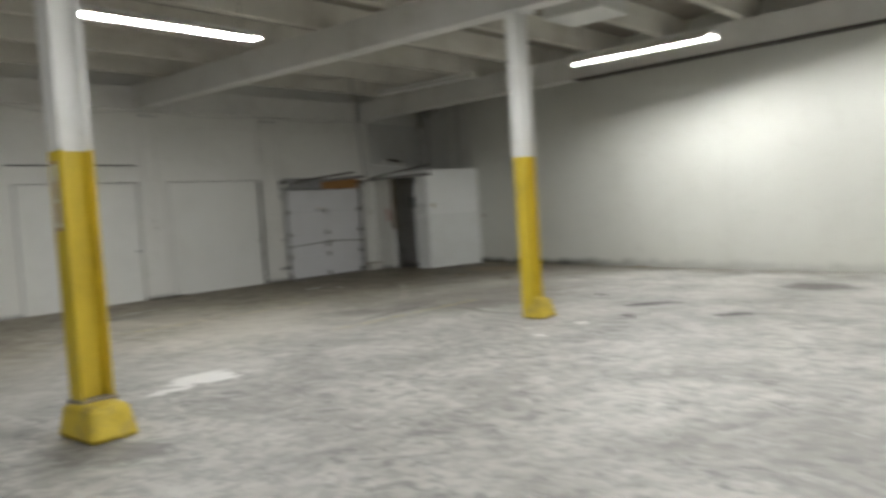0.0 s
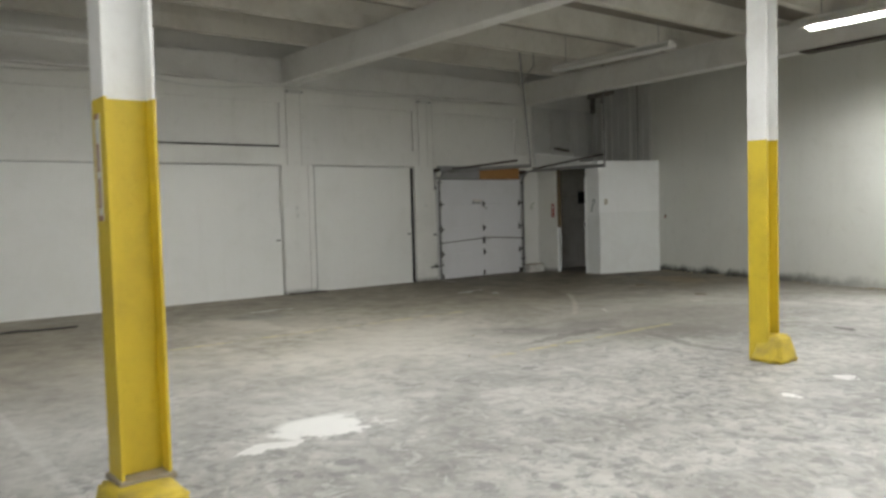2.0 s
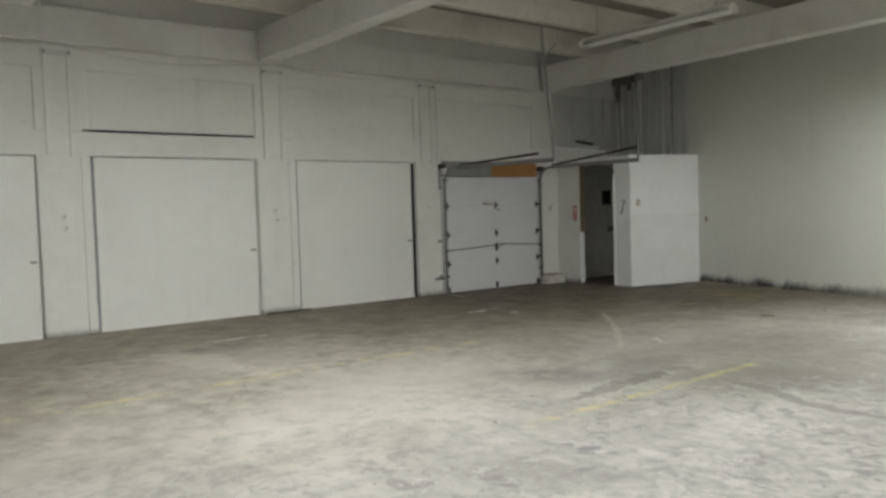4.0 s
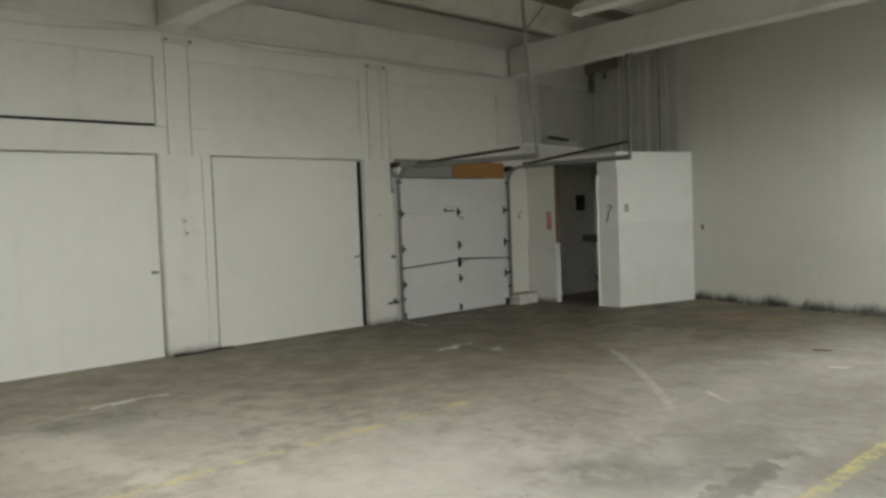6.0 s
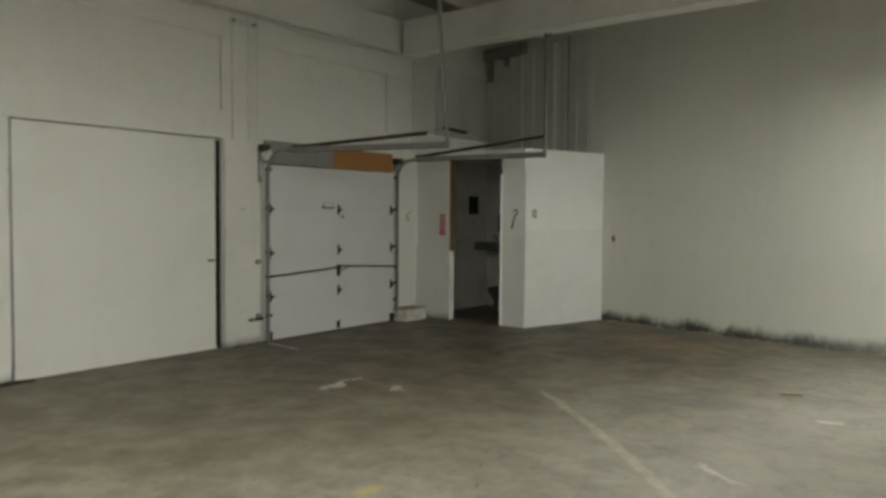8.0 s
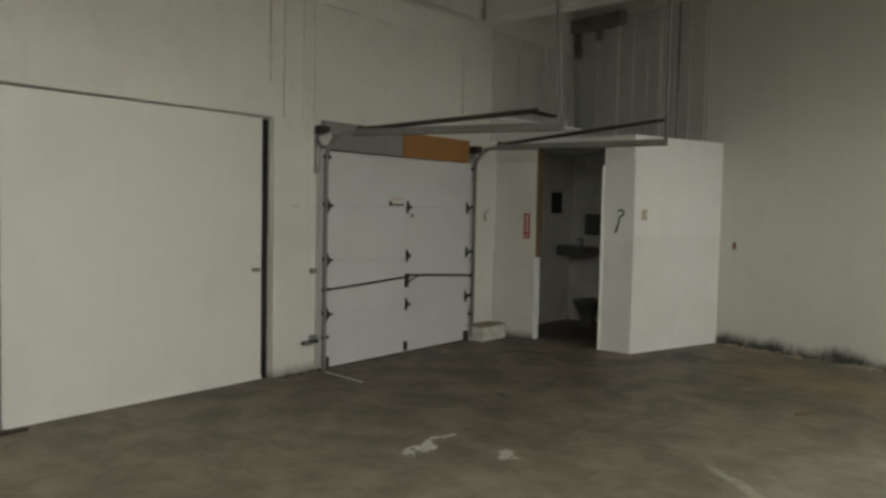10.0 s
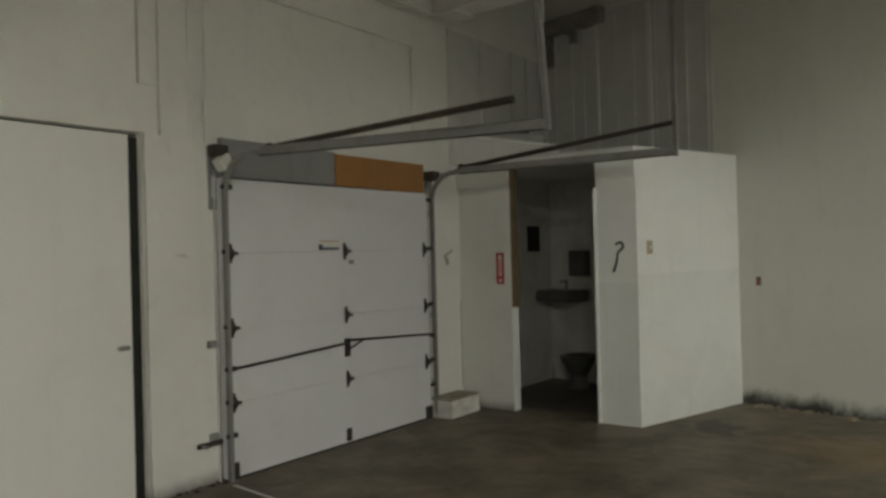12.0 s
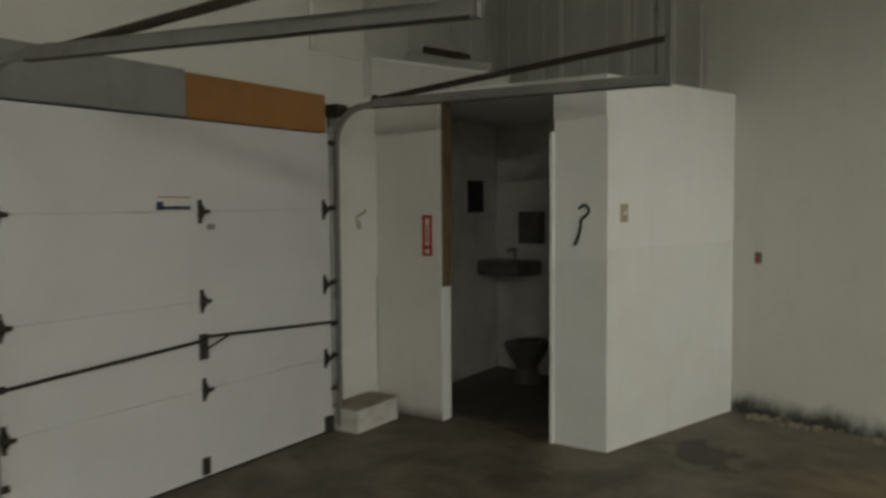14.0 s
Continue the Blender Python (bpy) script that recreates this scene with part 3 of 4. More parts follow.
for i in range(4):
    s = part("section", local(0.03, FACE, Y0, Y1, 0.012 + i * SECT, (i + 1) * SECT + 0.0105, 0.002), M_STEEL_DOOR, sect)
for i in range(1, 4):
    for yy in (Y0 + 0.07, YC, Y1 - 0.07):
        hinge = bmesh.new()
        h0 = i * SECT + 0.01
        box(hinge, FACE - 0.05, FACE - 0.045, yy - YC - 0.015, yy - YC + 0.015, h0 - 0.07, h0 + 0.07, 0.002)
        prism_pts = [(0, -0.05), (0.032, -0.012), (0.032, 0.012), (0, 0.05)]
        for side_y in (-0.012, 0.008):
            vs = [[hinge.verts.new((FACE - 0.045 + px, yy - YC + side_y + dy, h0 + pz)) for px, pz in prism_pts] for dy in (0, 0.004)]
            hinge.faces.new(vs[0])
            hinge.faces.new(list(reversed(vs[1])))
            for k in range(4):
                hinge.faces.new((vs[0][k], vs[0][(k + 1) % 4], vs[1][(k + 1) % 4], vs[1][k]))
        leaf = part("hinge", hinge, M_DARK, sect, "dark steel hinge")
        part("pin", rod(bmesh.new(), (FACE - 0.018, yy - YC - 0.03, h0), (FACE - 0.018, yy - YC + 0.04, h0), 0.013, 8), M_DARK, leaf)
part("bottom_bracket", local(FACE, FACE + 0.02, YC - 0.03, YC + 0.02, 0.03, 0.13, 0.003), M_DARK, sect)
for yy in (Y0 + 0.05, Y1 - 0.05):
    part("corner_bracket", local(FACE, FACE + 0.02, yy - 0.045, yy + 0.045, 0.015, 0.12, 0.003), M_DARK, sect)
lock = bmesh.new()
rod(lock, (FACE - 0.02, Y0 - 0.02 - YC, 0.785), (FACE - 0.02, 0.0, 0.845), 0.010, 8)
rod(lock, (FACE - 0.02, 0.0, 0.865), (FACE - 0.02, Y1 + 0.03 - YC, 0.80), 0.010, 8)
rod(lock, (FACE - 0.02, 0.0, 0.79), (FACE - 0.01, 0.16, 0.85), 0.007, 8)
part("lock_bar", lock, M_DARK, sect, "dark steel locking bar")
part("lock_plate", local(FACE, FACE + 0.022, YC - 0.03, YC + 0.025, 0.73, 0.88, 0.004), M_DARK, sect)
part("weather_seal", local(0.03, FACE + 0.004, Y0, Y1, 0.0, 0.014), M_BLACK, sect)
maker = part("maker_label", local(FACE, FACE + 0.003, -3.525, -3.285, 1.615, 1.70), M_PLATE_WHITE, sect)
part("print_bar", boxed(FACE - 0.047, FACE - 0.045, -3.50 - YC, -3.29 - YC, 1.622, 1.642), M_BLUE, maker)
part("print_bar", boxed(FACE - 0.047, FACE - 0.045, -3.525 - YC, -3.48 - YC, 1.62, 1.668), M_BLUE, maker)
part("print_bar", boxed(FACE - 0.047, FACE - 0.045, -3.51 - YC, -3.29 - YC, 1.69, 1.696), M_RED, maker)
part("small_label", local(FACE, FACE + 0.003, -3.17, -3.11, 1.50, 1.535), M_GREY, sect)

# header board over the sectional door
header = thing("door_header_board", "grey header board with a bare plywood end over the garage door", "header board", at=(0.03, -3.3, 2.16))
part("grey_board", boxed(-0.028, 0.02, -1.15, 0.02, 0.0, 0.275, bevel=0.003), M_GREY, header)
part("plywood_board", boxed(-0.028, 0.028, 0.022, 1.24, -0.005, 0.26, bevel=0.003), M_WOOD, header, "orange-brown plywood")


def door_track(y, rod_y, inward, TOP, rise, splay, spring):
    """Upright angle, curve and hung rail on one side of the sectional door."""
    ob = thing("overhead_door_track", "galvanised door track with a rusty spring, hung on steel rods", "door track", "tracks of the garage door", (0, y, 0))
    R, OUT = 0.26, 2.46
    path = [(0.105, 0, 0.0), (0.105, 0, 0.7), (0.105, 0, 1.5), (0.105, 0, TOP - R)]
    path += [(0.105 + R - R * math.cos(radians(a)), 0, TOP - R + R * math.sin(radians(a))) for a in range(10, 91, 10)]
    path += [(0.105 + R + (OUT - 0.105 - R) * k / 6, splay * k / 6, TOP) for k in range(1, 7)]
    part("rail", sweep(bmesh.new(), path, 0.040, 0.028), M_GALV, ob)
    run_a, run_b = Vector((0.46, 0.02 * inward, TOP + 0.012)), Vector((OUT, splay + 0.02 * inward, TOP + 0.012))
    flange = sweep(bmesh.new(), [run_a, run_b], 0.062, 0.004)
    lip = sweep(bmesh.new(), [run_a + Vector((0, 0, -0.034)), run_b + Vector((0, 0, -0.034))], 0.008, 0.034)
    part("reinforcing_angle", flange, M_GALV, ob)
    part("lower_lip", lip, M_DARK, ob, "dark lower lip")
    part("upright_angle", boxed(0.003, 0.034, -0.032 * inward - 0.004, -0.032 * inward + 0.004, 0.0, 2.2), M_METALWALL, ob)
    sp = bmesh.new()
    a, b = Vector((0.44, spring[0], TOP + 0.055)), Vector((OUT - 0.02, spring[1], TOP + rise))
    rod(sp, a, b, 0.018, 10)
    turns = 80
    ring = 8
    for i in range(turns):
        c = a.lerp(b, (i + 0.5) / turns)
        d = (b - a).normalized()
        bmesh.ops.create_cone(sp, cap_ends=False, segments=ring, radius1=0.023, radius2=0.023, depth=0.012,
                              matrix=Matrix.Translation(c) @ d.to_track_quat("Z", "Y").to_matrix().to_4x4())
    part("extension_spring", sp, M_RUSTY, ob, "rusty extension spring")
    part("spring_cable", rod(bmesh.new(), (0.12, 0.01, TOP - 0.02), a, 0.005, 6), M_DARK, ob)
    part("pulley", rod(bmesh.new(), a + Vector((-0.04, -0.012, 0)), a + Vector((-0.04, 0.012, 0)), 0.032, 14), M_DARK, ob)
    hang = bmesh.new()
    o = rod_y - y
    box(hang, OUT - 0.018, OUT + 0.018, o - 0.004, o + 0.004, TOP - 0.03, DECK)
    box(hang, OUT + 0.014, OUT + 0.018, o - 0.018, o + 0.018, TOP - 0.03, DECK)
    for v in hang.verts:
        v.co.y += (splay - o) * (DECK - v.co.z) / (DECK - TOP + 0.03)
    part("hanger", hang, M_GALV, ob, "perforated steel hanger")
    brace = bmesh.new()
    rod(brace, (OUT, o, 3.80), (OUT + 0.30, o + 0.10, 4.12), 0.012, 6)
    rod(brace, (OUT + 0.30, o + 0.10, 4.12), (OUT + 0.30, o + 0.10, 4.36), 0.012, 6)
    part("brace", brace, M_GALV, ob)
    plate = bmesh.new()
    c = -0.03 if inward > 0 else 0.075
    for y0, y1, z0, z1 in ((c - 0.045, c - 0.022, 1.92, 2.36), (c + 0.022, c + 0.045, 1.92, 2.36), (c - 0.022, c + 0.022, 1.92, 2.0), (c - 0.022, c + 0.022, 2.16, 2.36)):
        box(plate, 0.003, 0.03, y0, y1, z0, z1)
    part("bearing_plate", plate, M_GREY, ob)
    for z in (0.30, 0.95):
        part("bracket", boxed(0.003, 0.05, c - 0.05 * (inward > 0) - 0.032, c - 0.05 * (inward > 0) + 0.032, z, z + 0.05, bevel=0.003), M_GALV, ob)
    for z in (0.32, 0.56, 0.79, 1.09, 1.62, 2.08):
        part("roller", rod(bmesh.new(), (0.1, -0.02, z), (0.1, 0.06 * inward, z), 0.019, 10), M_DARK, ob)
    return ob


left_track = door_track(-4.475, -4.36, 1, 2.29, 0.10, 0.385, (0.165, 0.045))
right_track = door_track(-2.01, -1.94, -1, 2.325, 0.25, 0.085, (0.09, 0.14))
tilted = boxed(-0.045, 0.045, -0.05, 0.05, -0.045, 0.045, bevel=0.008)
bmesh.ops.transform(tilted, matrix=Matrix.Translation((0.11, -0.01, 2.25)) @ Matrix.Rotation(radians(35), 4, "X"), verts=tilted.verts)
part("drum_cover", tilted, M_PLATE_WHITE, left_track, "tilted white cover")
part("pulley_block", boxed(0.03, 0.12, -0.085, 0.035, 2.295, 2.375, bevel=0.01), M_DARK, left_track)
part("pulley_block", boxed(0.03, 0.14, -0.02, 0.10, 2.27, 2.36, bevel=0.01), M_DARK, right_track)
bolt = thing("door_bolt", "rusty steel slide bolt beside the door track", "bolt", at=(0.012, -4.66, 0.27))
part("plate", boxed(0.03, 0.045, -0.05, 0.16, 0, 0.035, bevel=0.004), M_DARK, bolt)
part("knob", rod(bmesh.new(), (0.03, -0.02, 0.018), (0.11, -0.02, 0.018), 0.012, 8), M_GALV, bolt)

# ---- washroom cubicle in the corner ----
CUB_H, OPEN_H = 2.47, 2.40
A, B, C, D_, E_ = (0.003, -1.395), (0.622, -1.430), (1.577, -1.500), (1.955, -1.513), (2.416, -0.006)
cub = thing("washroom_cubicle", "white wallboard cubicle with an open doorway in the corner", "cubicle")


def slab(p, q, z0, z1, thick=0.11):
    """A wall panel from plan point p to q, thickening to the left of the way."""
    p, q = Vector(p), Vector(q)
    n = Vector((-(q - p).y, (q - p).x)).normalized() * thick
    return prism(bmesh.new(), [tuple(p), tuple(q), tuple(q + n), tuple(p + n)], z0, z1)


def toward(p, q, d):
    p, q = Vector(p), Vector(q)
    return tuple(p + (q - p).normalized() * d)


SEAM = 1.34
part("front_panel", slab(A, B, 0, CUB_H), M_WALL, cub)
part("front_panel", slab(C, toward(D_, C, 0.002), 0, SEAM - 0.07), M_BOARD_LOW, cub)
part("front_panel", slab(C, toward(D_, C, 0.002), SEAM - 0.0694, CUB_H), M_BOARD, cub)
part("side_panel", slab(D_, E_, 0, SEAM), M_BOARD_LOW, cub)
part("side_panel", slab(D_, E_, SEAM + 0.0006, CUB_H), M_BOARD, cub)
part("head_panel", slab(toward(B, C, 0.002), toward(C, B, 0.002), OPEN_H, CUB_H), M_BOARD, cub)
part("fascia", slab((A[0], A[1] - 0.022), (B[0], B[1] - 0.022), 2.20, CUB_H, 0.018), M_WALL, cub)
part("fascia", slab((C[0], C[1] - 0.022), (D_[0], D_[1] - 0.02), 2.20, CUB_H, 0.018), M_BOARD, cub)
part("fascia", slab((B[0], B[1] - 0.022), (C[0], C[1] - 0.022), 2.40, CUB_H, 0.018), M_BOARD, cub)
part("roof_panel", prism(bmesh.new(), [(0.01, -1.27), (1.86, -1.38), (2.28, -0.02), (0.01, 0.54)], CUB_H - 0.06, CUB_H - 0.002), M_BOARD, cub)
part("lining", boxed(0.004, 0.02, -1.27, 0.56, 0.0, CUB_H - 0.07), M_ROOM, cub, "grubby cream inner wall")
back = boxed(0.03, 2.3, -0.025, -0.004, 0.0, CUB_H - 0.07)
bmesh.ops.transform(back, matrix=LEAN_WALL, verts=back.verts)
part("lining", back, M_ROOM, cub, "grubby cream inner wall")
jamb = bmesh.new()
box(jamb, 0.624, 0.640, -1.42, -1.30, 1.02, OPEN_H - 0.004, 0.003)
part("door_jamb", jamb, M_JAMB, cub, "bare brown timber jamb")
part("door_jamb", boxed(0.623, 0.633, -1.425, -1.31, 0.0, 1.018, bevel=0.003), M_BOARD, cub)
part("door_jamb", boxed(1.552, 1.575, -1.525, -1.38, 0.0, 2.12, bevel=0.003), M_BOARD, cub)

sign = thing("arrow_sign", "small red and white upright sign on the cubicle wall", "sign", at=(0.505, -1.430, 1.25))
part("plate", boxed(-0.045, 0.045, -0.004, 0.004, 0, 0.31), M_PLATE_WHITE, sign)
for x0, x1, z0, z1 in ((-0.045, -0.018, 0.0, 0.31), (0.018, 0.045, 0.0, 0.31), (-0.018, 0.018, 0.0, 0.02), (-0.018, 0.018, 0.05, 0.08), (-0.018, 0.018, 0.285, 0.31), (-0.006, 0.006, 0.10, 0.24)):
    part("red_bar", boxed(x0, x1, -0.0065, -0.0035, z0, z1), M_RED, sign)

mark = bpy.data.curves.new("painted_hook_mark", "CURVE")
mark.dimensions, mark.bevel_depth, mark.bevel_resolution = "3D", 0.011, 2
sp = mark.splines.new("NURBS")
hook = [(1.700, 1.365), (1.725, 1.42), (1.742, 1.48), (1.738, 1.54), (1.775, 1.555), (1.80, 1.585), (1.79, 1.625), (1.75, 1.632), (1.727, 1.605)]
sp.points.add(len(hook) - 1)
for pt, (hx, hz) in zip(sp.points, hook):
    pt.co = (hx + 0.03, -1.510, hz, 1)
    pt.radius = 0.7 + 0.5 * random.random()
sp.use_endpoint_u = True
mark.materials.append(M_INK)
tagged(new("painted_hook_mark", mark), "dark green hand-painted hook mark on the cubicle wall", "mark")


def plate_on(name, at, turn, w, h, mat, label, category, toggle=True):
    ob = thing(name, label, category, at=at)
    ob.rotation_euler = (0, 0, radians(turn))
    part("plate", boxed(-w / 2, w / 2, -0.008, 0.0, -h / 2, h / 2, bevel=0.003), mat, ob)
    if toggle:
        part("toggle", boxed(-0.008, 0.008, -0.02, -0.007, -0.014, 0.014, bevel=0.002), M_PLATE_WHITE if mat is not M_PLATE_WHITE else M_GREY, ob)
    return ob


side_turn = math.degrees(math.atan2(E_[1] - D_[1], E_[0] - D_[0]))
sw = toward(D_, E_, 0.17)
plate_on("light_switch", (sw[0] + 0.001, sw[1], 1.575), side_turn, 0.075, 0.12, M_PLATE, "beige light switch plate on the cubicle side", "switch")
out = plate_on("wall_outlet", (2.612, -0.0535, 1.217), -14.04, 0.05, 0.085, M_JAMB, "small brown wall outlet with a red insert", "outlet", False)
part("insert", boxed(-0.012, 0.012, -0.014, -0.007, -0.03, 0.0, bevel=0.002), M_RED, out)
for y, z in ((-7.81, 1.61), (-7.79, 1.46), (-10.88, 1.60), (-10.86, 1.45)):
    plate_on("push_button", (0.0215, y, z), 90, 0.07, 0.10, M_PLATE_WHITE, "small white push-button box on a pier", "button")
plate_on("junction_box", (0.0235, -4.90, 2.33), 90, 0.10, 0.12, M_PLATE_WHITE, "small white junction box on the pier", "junction box", False)

# conduit down the pier
conduit = thing("conduit", "white-painted steel conduit on the wall pier", "conduit", at=(0.045, -4.56, 0))
part("pipe", rod(bmesh.new(), (-0.012, 0, 2.4), (-0.012, 0, 3.85), 0.010, 8), M_WALL, conduit)
for z in (2.55, 3.4):
    part("clip", boxed(-0.043, 0.0, -0.018, 0.018, z, z + 0.015), M_WALL, conduit)

# concrete block beside the door
blk = thing("concrete_step", "chalky white concrete block with a dirty top", "step", at=(0.17, -1.78, 0))
bm = boxed(-0.14, 0.12, -0.245, 0.235, 0, 0.165)
bmesh.ops.subdivide_edges(bm, edges=bm.edges[:], cuts=4, use_grid_fill=True)
for v in bm.verts:
    if v.co.z > 0.01:
        v.co += Vector([0.008 * noise.noise(v.co * 11 + Vector((k * 9, 0, 0))) for k in range(3)])
part("body", bm, M_BLOCK, blk)
part("top", boxed(-0.145, 0.118, -0.245, 0.235, 0.162, 0.182, bevel=0.008), M_BLOCKTOP, blk, "dirty brown top")

# grey sheets with upright ribs on the walls over the cubicle
sheet_north = boxed(0.03, 2.26, -0.012, -0.001, CUB_H - 0.004, 4.30)
bmesh.ops.transform(sheet_north, matrix=LEAN_WALL, verts=sheet_north.verts)
cladding = structure("cladding_north", sheet_north, M_METALWALL, "dull grey sheet cladding above the cubicle", "cladding")
for u, w, d in ((0.16, 0.02, 0.018), (0.42, 0.025, 0.018), (0.60, 0.018, 0.016), (0.80, 0.035, 0.022), (1.06, 0.02, 0.014), (1.30, 0.02, 0.014), (1.50, 0.05, 0.024), (1.585, 0.02, 0.014), (1.72, 0.04, 0.02), (1.95, 0.03, 0.014), (2.19, 0.025, 0.016)):
    rib = boxed(u, u + w, -0.012 - d, -0.0125, CUB_H - 0.004, 4.26, bevel=0.004)
    bmesh.ops.transform(rib, matrix=LEAN_WALL, verts=rib.verts)
    part("rib", rib, M_WALL if d > 0.02 else M_METALWALL, cladding)
# ribbed sheet whose grey also holds the shade beyond the beam
cladding_west = structure("cladding_west", boxed(0.003, 0.014, -1.55, 0.55, CUB_H - 0.004, 3.85), M_METALWALL, "ribbed sheet cladding in the corner, greyed for the shade past the beam", "cladding")
for y, w in ((-1.55, 0.05), (-0.95, 0.03), (-0.30, 0.03), (0.05, 0.02), (0.36, 0.03)):
    part("rib", boxed(0.0145, 0.030, y, y + w, CUB_H - 0.004, 3.85, bevel=0.004), M_METALWALL, cladding_west)
pipe_at = LEAN_WALL @ Vector((1.83, -0.05, 0))
pipe = thing("wall_pipe", "slim grey pipe up the wall above the cubicle", "pipe", at=(pipe_at.x, pipe_at.y, 0))
part("pipe", rod(bmesh.new(), (0, 0, CUB_H - 0.002), (0, 0, 4.30), 0.014, 10), M_GALV, pipe)
part("collar", rod(bmesh.new(), (0, 0, 3.2), (0, 0, 3.24), 0.024, 10), M_GALV, pipe)
# ragged dark flaps added under the roof in the corner
flap_group = thing("dark_corner_flaps", "ragged dark flaps under the roof corner", "insulation")
for u0, u1, z0, z1, dep in ((0.05, 0.95, 4.16, 4.34, 0.14), (0.06, 0.17, 3.82, 4.17, 0.06), (0.45, 0.54, 4.02, 4.17, 0.05)):
    flap = boxed(u0, u1, -0.03 - dep, -0.031, z0, z1)
    bmesh.ops.subdivide_edges(flap, edges=flap.edges[:], cuts=6, use_grid_fill=True)
    for v in flap.verts:
        n = noise.noise(v.co * 6)
        v.co.z += 0.05 * n if v.co.z < z1 - 0.01 else 0
        v.co.y += 0.03 * noise.noise(v.co * 8 + Vector((5, 0, 0))) if v.co.y < -0.04 else 0
    bmesh.ops.transform(flap, matrix=LEAN_WALL, verts=flap.verts)
    part("flap", flap, M_FLAP, flap_group)

# boards lying on the cubicle
bd = thing("loose_board", "dull pale board propped against the wall on the cubicle roof", "board", at=(0.032, -1.05, CUB_H - 0.001))
bm = bmesh.new()
shape = [(0.0, 0.0), (0.62, 0.0), (0.80, 0.25), (0.22, 0.39), (0.0, 0.42)]
rings = [[bm.verts.new((px, py + 0.12 * pz, pz)) for px, pz in shape] for py in (0.0, 0.025)]
bm.faces.new(rings[0])
bm.faces.new(list(reversed(rings[1])))
for k in range(5):
    bm.faces.new((rings[0][k], rings[1][k], rings[1][(k + 1) % 5], rings[0][(k + 1) % 5]))
bmesh.ops.recalc_face_normals(bm, faces=bm.faces)
part("board", bm, M_METALWALL, bd)
wd = thing("wood_offcut", "dark brown timber offcut lying on the propped board", "timber", at=(0.42, -1.0, CUB_H + 0.341))
wd.rotation_euler = (0, radians(13.6), 0)
part("timber", boxed(-0.20, 0.16, -0.07, 0.09, 0, 0.05, bevel=0.006), M_RUSTY, wd)

# grey panel leaning over the front edge of the cubicle roof, with a pale rim
P1, P2 = Vector((0.035, -1.50)), Vector((1.00, -1.02))
lean = thing("leaning_panel", "grey panel with a pale rim lying over the cubicle roof", "panel")
way = (P2 - P1).normalized()
side_way = Vector((-way.y, way.x)) * 0.02
pan = bmesh.new()
face = [(0.0, 0.0), (1.06, 0.0), (1.06, 0.13), (0.0, 0.29)]
rings = [[pan.verts.new((*(P1 + way * d + side_way * k), CUB_H + 0.0005 + h)) for d, h in face] for k in (0, 1)]
pan.faces.new(rings[0])
pan.faces.new(list(reversed(rings[1])))
for k in range(4):
    pan.faces.new((rings[0][k], rings[1][k], rings[1][(k + 1) % 4], rings[0][(k + 1) % 4]))
bmesh.ops.recalc_face_normals(pan, faces=pan.faces)
part("sheet", pan, M_METALWALL, lean)
rim = bmesh.new()
rod(rim, (*(P1 + side_way * 0.4), CUB_H + 0.30), (*(P2 + side_way * 0.4), CUB_H + 0.137), 0.014, 6)
part("rim", rim, M_BOARD, lean, "pale rim")

# ---- washroom fittings seen through the doorway ----
basin = thing("wash_basin", "grimy grey wall-hung basin in the dim washroom", "basin")
bb = bmesh.new()
box(bb, 0.05, 0.62, -0.42, -0.03, 0.96, 1.10, 0.04)
bmesh.ops.transform(bb, matrix=LEAN_WALL, verts=bb.verts)
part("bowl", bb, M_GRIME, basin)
tap = bmesh.new()
rod(tap, (0.33, -0.1, 1.10), (0.33, -0.1, 1.2), 0.014, 8)
rod(tap, (0.33, -0.1, 1.2), (0.33, -0.22, 1.19), 0.012, 8)
bmesh.ops.transform(tap, matrix=LEAN_WALL, verts=tap.verts)
part("tap", tap, M_GALV, basin)
disp = thing("towel_dispenser", "dark towel dispenser on the washroom wall", "dispenser")
dd = boxed(0.38, 0.64, -0.12, -0.026, 1.26, 1.56, bevel=0.015)
bmesh.ops.transform(dd, matrix=LEAN_WALL, verts=dd.verts)
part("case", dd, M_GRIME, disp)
pic = thing("black_panel", "small black panel on the washroom wall", "panel")
part("board", boxed(0.021, 0.045, -0.02, 0.25, 1.56, 1.86, bevel=0.004), M_BLACK, pic)
wc = thing("toilet", "grimy low toilet in the dim washroom", "toilet", at=(0.58, 0.10, 0))
bowl = bmesh.new()
profile = [(0.12, 0.0), (0.10, 0.06), (0.095, 0.14), (0.14, 0.23), (0.185, 0.31), (0.19, 0.345), (0.155, 0.345), (0.13, 0.28), (0.05, 0.22)]
rings = []
for rad, z in profile:
    ring = []
    for k in range(20):
        a = 2 * math.pi * k / 20
        ring.append(bowl.verts.new((rad * math.cos(a), rad * 1.3 * math.sin(a), z)))
    rings.append(ring)
for lo, hi in zip(rings, rings[1:]):
    for k in range(20):
        bowl.faces.new((lo[k], lo[(k + 1) % 20], hi[(k + 1) % 20], hi[k]))
bowl.faces.new(rings[-1])
bowl.faces.new(list(reversed(rings[0])))
bmesh.ops.recalc_face_normals(bowl, faces=bowl.faces)
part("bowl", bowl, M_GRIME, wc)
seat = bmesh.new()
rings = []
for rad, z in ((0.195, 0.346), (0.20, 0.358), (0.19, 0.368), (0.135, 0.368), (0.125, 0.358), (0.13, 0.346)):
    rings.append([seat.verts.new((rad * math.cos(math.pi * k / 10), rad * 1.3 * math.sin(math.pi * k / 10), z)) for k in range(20)])
